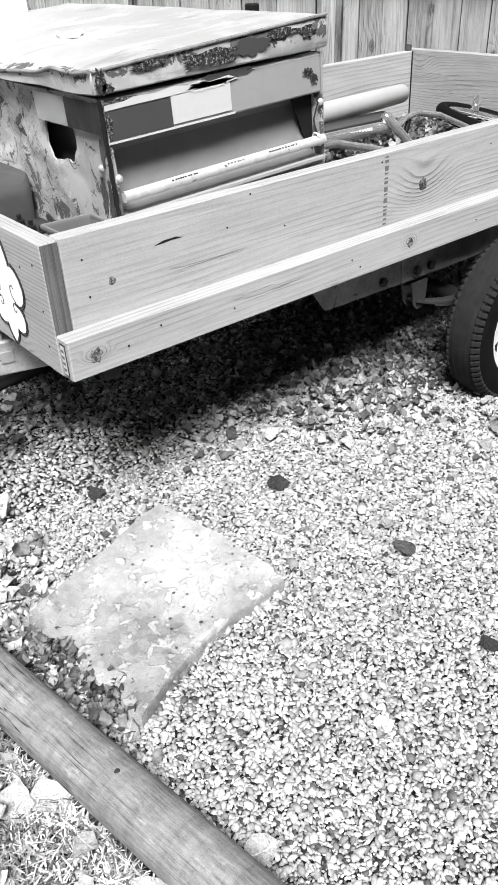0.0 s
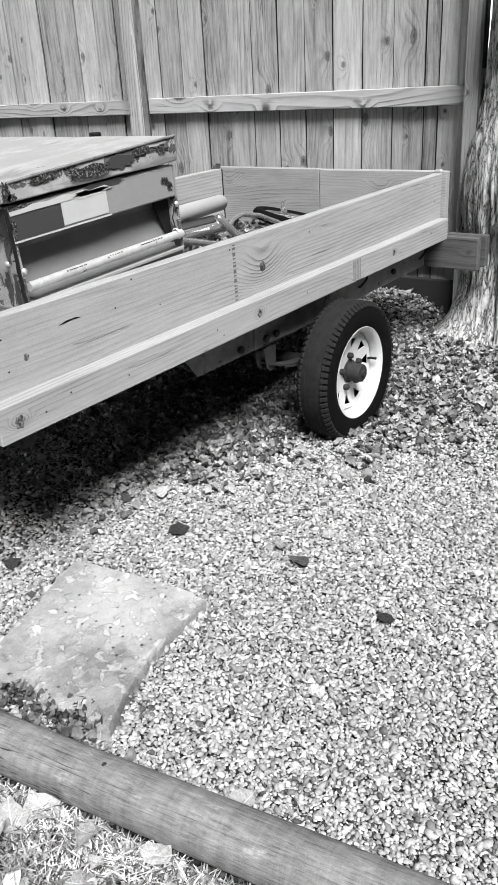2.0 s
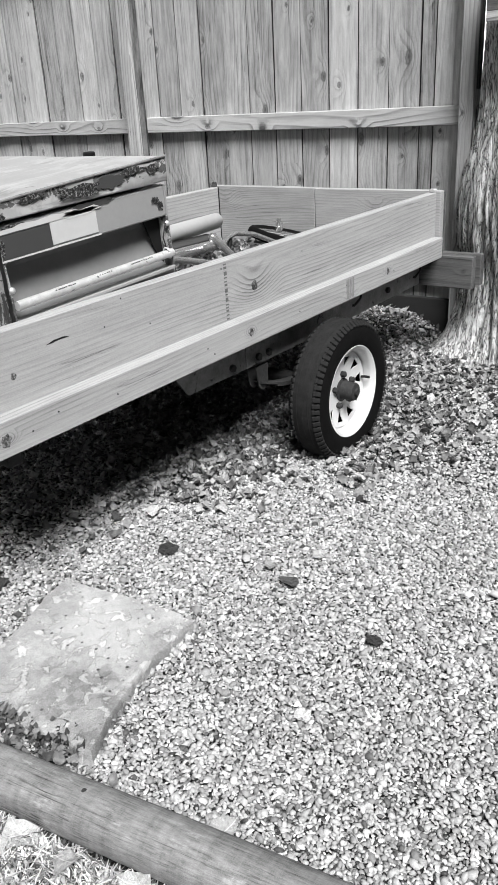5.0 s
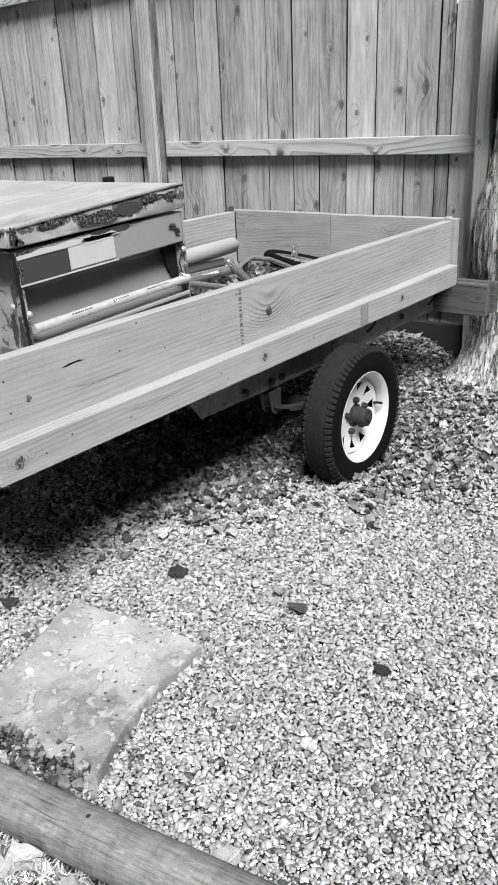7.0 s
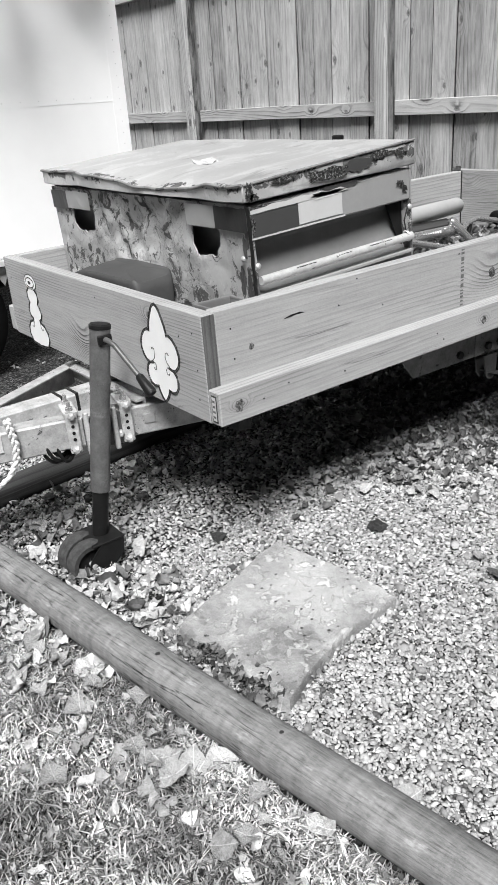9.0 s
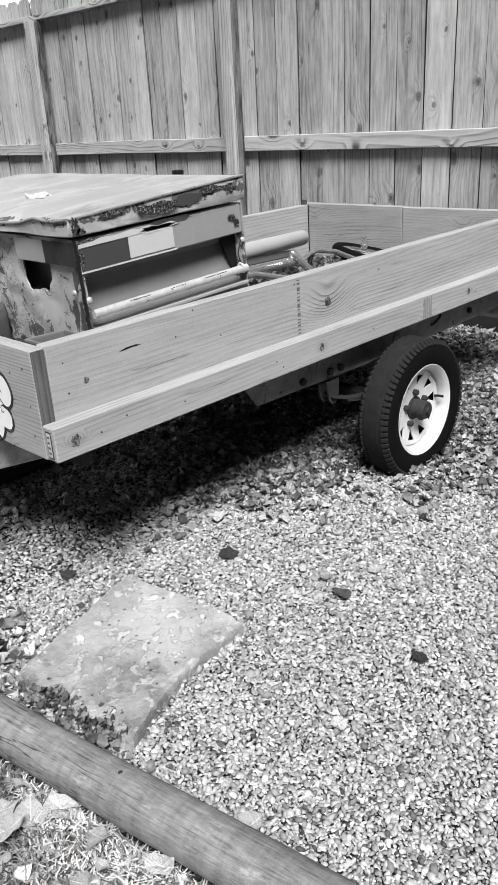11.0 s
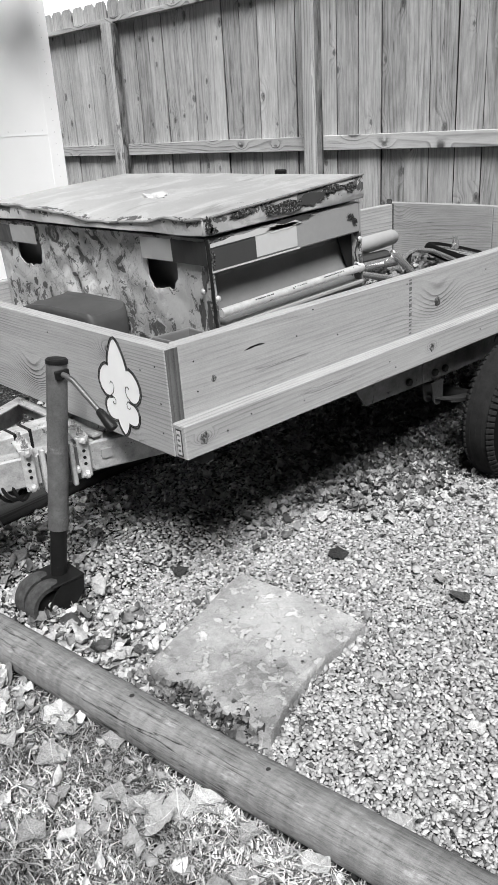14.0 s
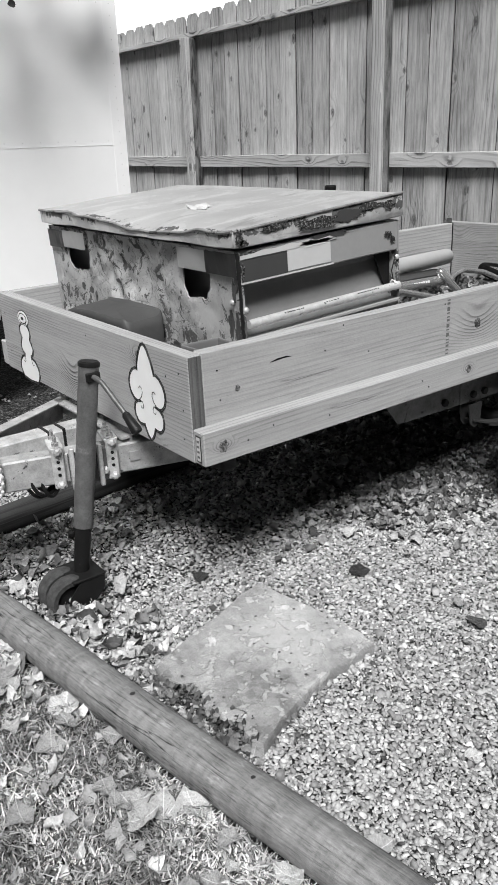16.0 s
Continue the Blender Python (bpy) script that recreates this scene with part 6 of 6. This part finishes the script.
for k in range(3):
    pts = []
    for q in range(91):
        s = q / 90 * (len(way) - 1)
        n0 = min(int(s), len(way) - 2)
        c = way[n0].lerp(way[n0 + 1], s - n0)
        t = q * 0.42 + k * 2.094
        pts.append(c + Vector((0.9 * math.cos(t), 0.5 * math.sin(2 * t), 0.35 * math.cos(t))) * 0.0075)
    part("rope_strand", tube(pts, 0.0058, 7), M["rope"], w, "pale braided rope", True)


# planks coloured near black to carry the shade along the fence foot
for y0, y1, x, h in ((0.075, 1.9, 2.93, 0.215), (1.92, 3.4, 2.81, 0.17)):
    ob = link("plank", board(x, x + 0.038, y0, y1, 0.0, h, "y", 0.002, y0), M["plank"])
    tagged(ob, "plank standing on edge at the fence foot, blackened for shade", "plank", "planks at the fence")

# ---- coupler at the tongue's end ----
cp = thing("tongue_coupler", pose(-0.60, 0.62, 0.44), "pale cast trailer coupler with a latch and wound cable", "coupler")
part("body", tapered(-0.20, 0.10, -0.055, 0.055, 0.002, 0.065, 0.012, 0.012), M["steel"], cp)
part("latch", tube([(0.02, 0.0, 0.066), (0.06, 0.0, 0.085), (0.12, 0.01, 0.070)], 0.010, 10), M["chrome"], cp, "", True)
part("plug", tube([(0.06, -0.05, 0.03), (0.13, -0.075, 0.02), (0.16, -0.085, 0.0)], 0.010, 12), M["black"], cp, "", True)
part("cable", tube([(0.14, -0.08, 0.02), (0.09, -0.10, 0.05), (0.0, -0.11, 0.03), (-0.06, -0.10, -0.06), (0.02, -0.09, -0.13), (0.12, -0.07, -0.10)], 0.005, 8), M["black"], cp, "", True)

part("safety_loop", tube([(0.02, 0.06, 0.02), (0.05, 0.075, 0.065), (0.09, 0.08, 0.075), (0.11, 0.075, 0.05), (0.10, 0.06, 0.01)], 0.006, 8), M["chrome"], cp, "bent steel hook", True)
part("plate", box(0.02, 0.20, -0.045, -0.005, 0.0, 0.022, 0.004), M["steel"], cp)
part("cable", tube([(-0.1, -0.02, 0.07), (0.0, -0.04, 0.085), (0.10, -0.06, 0.055), (0.17, -0.05, 0.05)], 0.006, 8), M["black"], cp, "", True)

# ---- white cargo trailer behind ----
van = thing("cargo_trailer", pose(1.075, 2.27, 0), "tall white sheet-metal cargo trailer with riveted seams", "trailer")
part("body", box(-3.6, -0.0, 0.0, 1.9, 0.60, 2.75, 0.012), M["van"], van)
part("corner_trim", box(-0.072, 0.002, -0.0018, -0.0005, 0.60, 2.75, 0.0), M["van"], van)
part("bottom_trim", box(-3.6, 0.0, -0.010, 0.02, 0.570, 0.5985, 0.002), M["van_trim"], van)
part("seam", box(-3.6, -0.075, -0.0014, -0.0004, 1.264, 1.2665, 0.0), M["van"], van)
bm = bmesh.new()
for i in range(40):
    for z in (1.285, 1.90):
        lathe([(0.003, -0.0003), (0.002, -0.0012), (0.0, -0.0015)], 8, "y", (-0.1 - i * 0.09, 0, z), bm)
    lathe([(0.003, -0.0019), (0.002, -0.003), (0.0, -0.0033)], 8, "y", (-0.035, 0, 0.65 + i * 0.052), bm)
part("rivets", bm, M["van_trim"], van)["kind"] = "stuff"
part("chassis", box(-3.5, -0.15, 0.15, 1.75, 0.44, 0.568, 0.01), M["black"], van)
part("chassis_rail", box(-3.4, -0.05, 0.04, 0.09, 0.50, 0.568, 0.004), M["black"], van)
part("bracket", plate([(-0.82, 0.56), (-0.74, 0.56), (-0.77, 0.47)], "y", 0.03, 0.006), M["steel"], van)
cw = part("wheel", lathe([(0.25, -0.09), (0.27, -0.105), (0.31, -0.10), (0.335, -0.08), (0.345, 0.0), (0.335, 0.08), (0.31, 0.10), (0.25, 0.09)], 56, "y", (-1.10, 0.18, 0.325), closed=True), M["rubber"], van, "black road tyre", True)
C = (-1.10, 0.0, 0.325)
def ring_part(name, profile, material, label=""):
    bm = lathe(profile, 56, "y", C)
    for q in [q for q in bm.faces if len(q.verts) > 4]:
        bm.faces.remove(q)
    part(name, bm, material, cw, label, True)


ring_part("rim", [(0.256, 0.074), (0.260, 0.070), (0.255, 0.062), (0.243, 0.064), (0.232, 0.080), (0.214, 0.086), (0.206, 0.10)], M["polish"], "polished outer wheel rim")
ring_part("rim_groove", [(0.206, 0.098), (0.200, 0.15), (0.176, 0.15), (0.172, 0.11)], M["black"])
ring_part("wheel_disc", [(0.174, 0.11), (0.166, 0.104), (0.150, 0.128), (0.115, 0.124), (0.10, 0.096), (0.06, 0.088), (0.0, 0.086)], M["frame"], "grey steel wheel centre")
for j in range(6):
    t = 2 * math.pi * j / 6
    part("lug_nut", lathe([(0.011, 0.13), (0.011, 0.108), (0.0, 0.104)], 6, "y", (-1.10 + 0.13 * math.cos(t), 0, 0.325 + 0.13 * math.sin(t))), M["chrome"], cw, "", True)


# ---- tree ----
TX, TY = 3.06, -0.330
tree = thing("tree", pose(TX, TY, 0), "old broad tree with deeply ridged grey bark and flared roots", "tree")


def trunk():
    sides, rows, top = 300, 220, 3.3
    v = []
    for i in range(rows + 1):
        z = top * (i / rows) ** 1.15 - 0.03
        for j in range(sides):
            t = 2 * math.pi * j / sides
            c, s = math.cos(t), math.sin(t)
            r = 0.375 + 0.075 * math.exp(-max(z, 0) / 0.9) + 0.19 * math.exp(-max(z, 0) / 0.12) * (0.55 + 0.45 * math.cos(5 * t + 0.9)) + 0.06 * math.exp(-((z - 0.75) / 0.3) ** 2) * max(0, math.cos(t - 2.3))
            r *= 1 - 0.03 * z
            r += 0.035 * noise.noise(Vector((c * 1.6, s * 1.6, z * 1.1)))
            q = Vector((c * 12.5, s * 12.5, z * 2.2))
            w = noise.noise_vector(q * 0.6) * 0.8
            ridge = 1 - abs(noise.noise(q + w))
            r += 0.026 * (ridge ** 2 - 0.5) + 0.006 * noise.noise(Vector((c * 26, s * 26, z * 14)))
            v.append((c * r, s * r, z))
    f = [(i * sides + j, i * sides + (j + 1) % sides, (i + 1) * sides + (j + 1) % sides, (i + 1) * sides + j) for i in range(rows) for j in range(sides)]
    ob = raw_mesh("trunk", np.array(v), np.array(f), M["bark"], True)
    ob.parent = tree
    return ob


trunk()
rt = random.Random(11)
tips = []
for i in range(7):
    a = 2 * math.pi * i / 7 + rt.uniform(-0.3, 0.3)
    p, rad, pts, rr = Vector((0.12 * math.cos(a), 0.12 * math.sin(a), 3.1)), 0.16, [], []
    d = Vector((0.4 * math.cos(a) + 0.75, 0.4 * math.sin(a) + 0.55, 1.3)).normalized()
    for s in range(9):
        pts.append(p.copy())
        rr.append(rad)
        p += d * 0.42
        d = (d + Vector((rt.uniform(-0.25, 0.25), rt.uniform(-0.25, 0.25), rt.uniform(-0.12, 0.12)))).normalized()
        rad *= 0.78
        if s > 2:
            tips.append(p.copy())
    part("limb", tube(pts, 0.1, 10, radii=rr), M["bark"], tree, "", True)
lb, lf = leaf_grid(0.3, 0.2, 0.2, 2, 0.1)
cr = np.random.default_rng(3)
n_leaf = 3200
home = np.array([tips[i] for i in cr.integers(0, len(tips), n_leaf)])
pl = home + cr.normal(0, 0.42, (n_leaf, 3))
sc = cr.uniform(0.07, 0.13, n_leaf)[:, None] * np.ones((1, 3))
crown = scatter("crown", lb, lf, pl, sc, turns(n_leaf, cr, 0.9), M["crown"])
crown.parent = tree
crown["kind"] = "stuff"
side_tree = thing("tree", pose(-2.3, 2.4, 0), "slender tree whose leafy bough hangs over the white trailer", "tree")
part("trunk", tube([(0, 0, -0.02), (0.02, 0.01, 0.8), (0.05, -0.02, 1.8), (0.02, 0.02, 3.0), (0.1, 0.0, 4.0)], 0.1, 18, radii=[0.15, 0.12, 0.105, 0.09, 0.05]), M["bark"], side_tree, "", True)
bough = [Vector((0.02, 0.02, 2.9)), Vector((0.7, -0.25, 3.0)), Vector((1.5, -0.40, 2.65)), Vector((2.4, -0.46, 2.12)), Vector((3.2, -0.30, 2.05))]
part("bough", tube(bough, 0.03, 10, radii=[0.05, 0.04, 0.03, 0.018, 0.008]), M["bark"], side_tree, "", True)
cl = np.array([(2.88, -0.32, 2.12), (3.11, -0.34, 1.99), (3.18, -0.31, 2.05), (2.75, -0.46, 1.92), (2.48, -0.58, 1.97), (2.71, -0.37, 2.15), (2.52, -0.42, 2.08), (3.06, -0.32, 2.04), (2.70, -0.45, 1.97),
               (2.62, -0.52, 1.93), (2.35, -0.50, 2.02), (2.95, -0.42, 2.00), (2.40, -0.64, 2.03), (2.58, -0.40, 2.22)])
n_tw = 270
at = cl[cr.integers(0, len(cl), n_tw)] + cr.normal(0, 0.034, (n_tw, 3)) * np.array((1, 0.7, 1))
tw = scatter("foliage", lb, lf, at, cr.uniform(0.04, 0.08, n_tw)[:, None] * np.ones((1, 3)), turns(n_tw, cr, 0.8), M["crown"])
tw.parent = side_tree
tw["kind"] = "stuff"
shelf = thing("wall_shelf", pose(2.66, -0.30, 1.485, 0, 0, 0), "dark wooden box shelf with a pale batten fixed to the trunk", "shelf")
part("box", box(-0.02, 0.14, -0.32, 0.235, 0.035, 0.30, 0.004), M["dark_wood"], shelf)
bm = board(-0.04, -0.0205, -0.32, 0.225, -0.006, 0.034, "y", 0.001, 5)
part("batten", bm, M["fence_y"], shelf, "pale wooden batten")
part("hook", tube([(-0.042, 0.055, 0.02), (-0.055, 0.055, 0.015), (-0.055, 0.055, 0.0)], 0.004, 8), M["black"], shelf)
pole = thing("extension_pole", pose(2.615, -0.255, 0.0), "pale extension pole with a ringed grip hung against the trunk", "pole")
part("rod", tube([(0, -0.020, 0.79), (0, 0.028, 1.478)], 0.0085, 14), M["pole"], pole, "", True)
grip = part("grip", tube([(0, -0.048, 0.40), (0, -0.0195, 0.80)], 0.0145, 16), M["pole"], pole, "thicker pale grip", True)
for z in (0.545, 0.57, 0.595, 0.62, 0.645):
    part("ring", lathe([(0.0143, z), (0.0160, z + 0.002), (0.0160, z + 0.004), (0.0143, z + 0.006)], 16, "z", (0, -0.048 + 0.0285 * (z - 0.40) / 0.40, 0)), M["black"], grip)
part("tip", tube([(0, -0.049, 0.385), (0, -0.048, 0.3995)], 0.013, 14), M["black"], pole, "", True)

# ---- single fallen leaves ----
leaf_kinds = []
for i in range(6):
    bv, bf = leaf_grid(0.35 + 0.35 * (i % 3), 0.08 + 0.16 * (i % 2), 0.5 - 0.25 * i, i, 0.4, 0.34, 0.016)
    me = bpy.data.meshes.new("fallen_leaf")
    me.from_pydata([tuple(p) for p in bv], [], [tuple(int(q) for q in f) for f in bf])
    me.polygons.foreach_set("use_smooth", [True] * len(me.polygons))
    leaf_kinds.append(me)


def leaf(x, y, length, turn, dark, kind=0, tip=8, z=0.019):
    me = leaf_kinds[kind % 6].copy()
    me.materials.append(M["leaf_dark" if dark else "leaf_pale"])
    ob = new("fallen_leaf", me)
    ob.matrix_world = pose(x, y, z, tip, -tip / 2, turn) @ Matrix.Diagonal((length, length * 1.15, length * (0.35 if dark else 0.8), 1))
    return tagged(ob, "dark brown fallen leaf lying on the gravel" if dark else "pale dry curled leaf on the ground", "leaf", "fallen leaves")


for row in ((0.503, -0.031, 0.074, -40, 1, 0), (0.557, -0.437, 0.070, 110, 1, 1), (0.455, -0.752, 0.052, 60, 1, 3), (0.112, 0.255, 0.060, -40, 1, 2), (-0.197, 0.024, 0.055, 80, 1, 3),
            (0.717, -0.433, 0.05, 30, 0, 0), (0.59, -0.345, 0.045, 70, 0, 2), (1.073, -0.278, 0.05, -20, 0, 4), (0.147, -0.745, 0.045, -30, 0, 1), (0.65, 0.167, 0.06, 0, 0, 5),
            (-0.229, 0.031, 0.07, 100, 0, 4), (-0.225, -0.458, 0.055, 40, 0, 2), (-0.18, -0.786, 0.07, -20, 0, 5), (-0.465, -0.037, 0.095, 60, 0, 0), (-0.477, 0.402, 0.08, 10, 0, 1), (-0.419, -0.202, 0.075, 140, 0, 4),
            (-0.447, -0.459, 0.085, 60, 0, 5), (-0.49, -0.40, 0.075, 100, 0, 3), (-0.394, -0.485, 0.085, 80, 0, 4), (-0.531, 0.174, 0.07, -30, 0, 2), (-0.397, 0.45, 0.07, 30, 0, 0), (-0.288, 0.705, 0.075, -10, 0, 1),
            (-0.62, 0.05, 0.07, 0, 0, 2), (-0.55, -0.15, 0.08, 70, 0, 5), (-0.58, 0.32, 0.08, 120, 0, 4), (-0.36, 0.28, 0.065, 60, 0, 3), (-0.30, 0.50, 0.07, 20, 0, 5), (-0.66, 0.45, 0.08, 50, 0, 0)):
    leaf(*row)

rl = random.Random(17)
for i in range(30):
    y = rl.uniform(-0.75, 0.85)
    x = log_x(y) - 0.075 - abs(rl.gauss(0, 0.11))
    leaf(x, y, rl.uniform(0.03, 0.072), rl.uniform(0, 360), 0, rl.randrange(6), rl.uniform(0, 25), 0.030)

# ---- pickets of the fence ----
rp = random.Random(21)
# strips added behind the picket gaps to stand in for shade in the joints
gap_shade_me = bpy.data.meshes.new("batten")
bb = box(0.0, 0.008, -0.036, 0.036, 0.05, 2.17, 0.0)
bb.to_mesh(gap_shade_me)
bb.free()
gap_shade_me.materials.append(M["batten"])
y, i = 0.135, 0
while y < 7.0:
    me = narrow if i == 1 else picket_kinds[i] if i < 6 else picket_kinds[(1, 2, 4, 5)[i % 4]]
    w = PITCH if i != 1 else 0.074
    o = new("picket", me)
    o.parent = fence
    o.matrix_basis = pose(rp.uniform(0, 0.004), y + w / 2, rp.uniform(-0.012, 0.012), rp.uniform(-0.15, 0.15), 0, rp.uniform(-0.6, 0.6))
    y += w
    o = new("batten", gap_shade_me)
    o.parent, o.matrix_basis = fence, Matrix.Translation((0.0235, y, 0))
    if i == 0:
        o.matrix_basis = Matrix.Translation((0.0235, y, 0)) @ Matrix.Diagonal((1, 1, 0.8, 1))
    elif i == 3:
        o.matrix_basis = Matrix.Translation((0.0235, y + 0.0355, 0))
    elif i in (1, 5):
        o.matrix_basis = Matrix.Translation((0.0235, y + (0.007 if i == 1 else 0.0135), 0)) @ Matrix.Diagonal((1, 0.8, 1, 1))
    i += 1
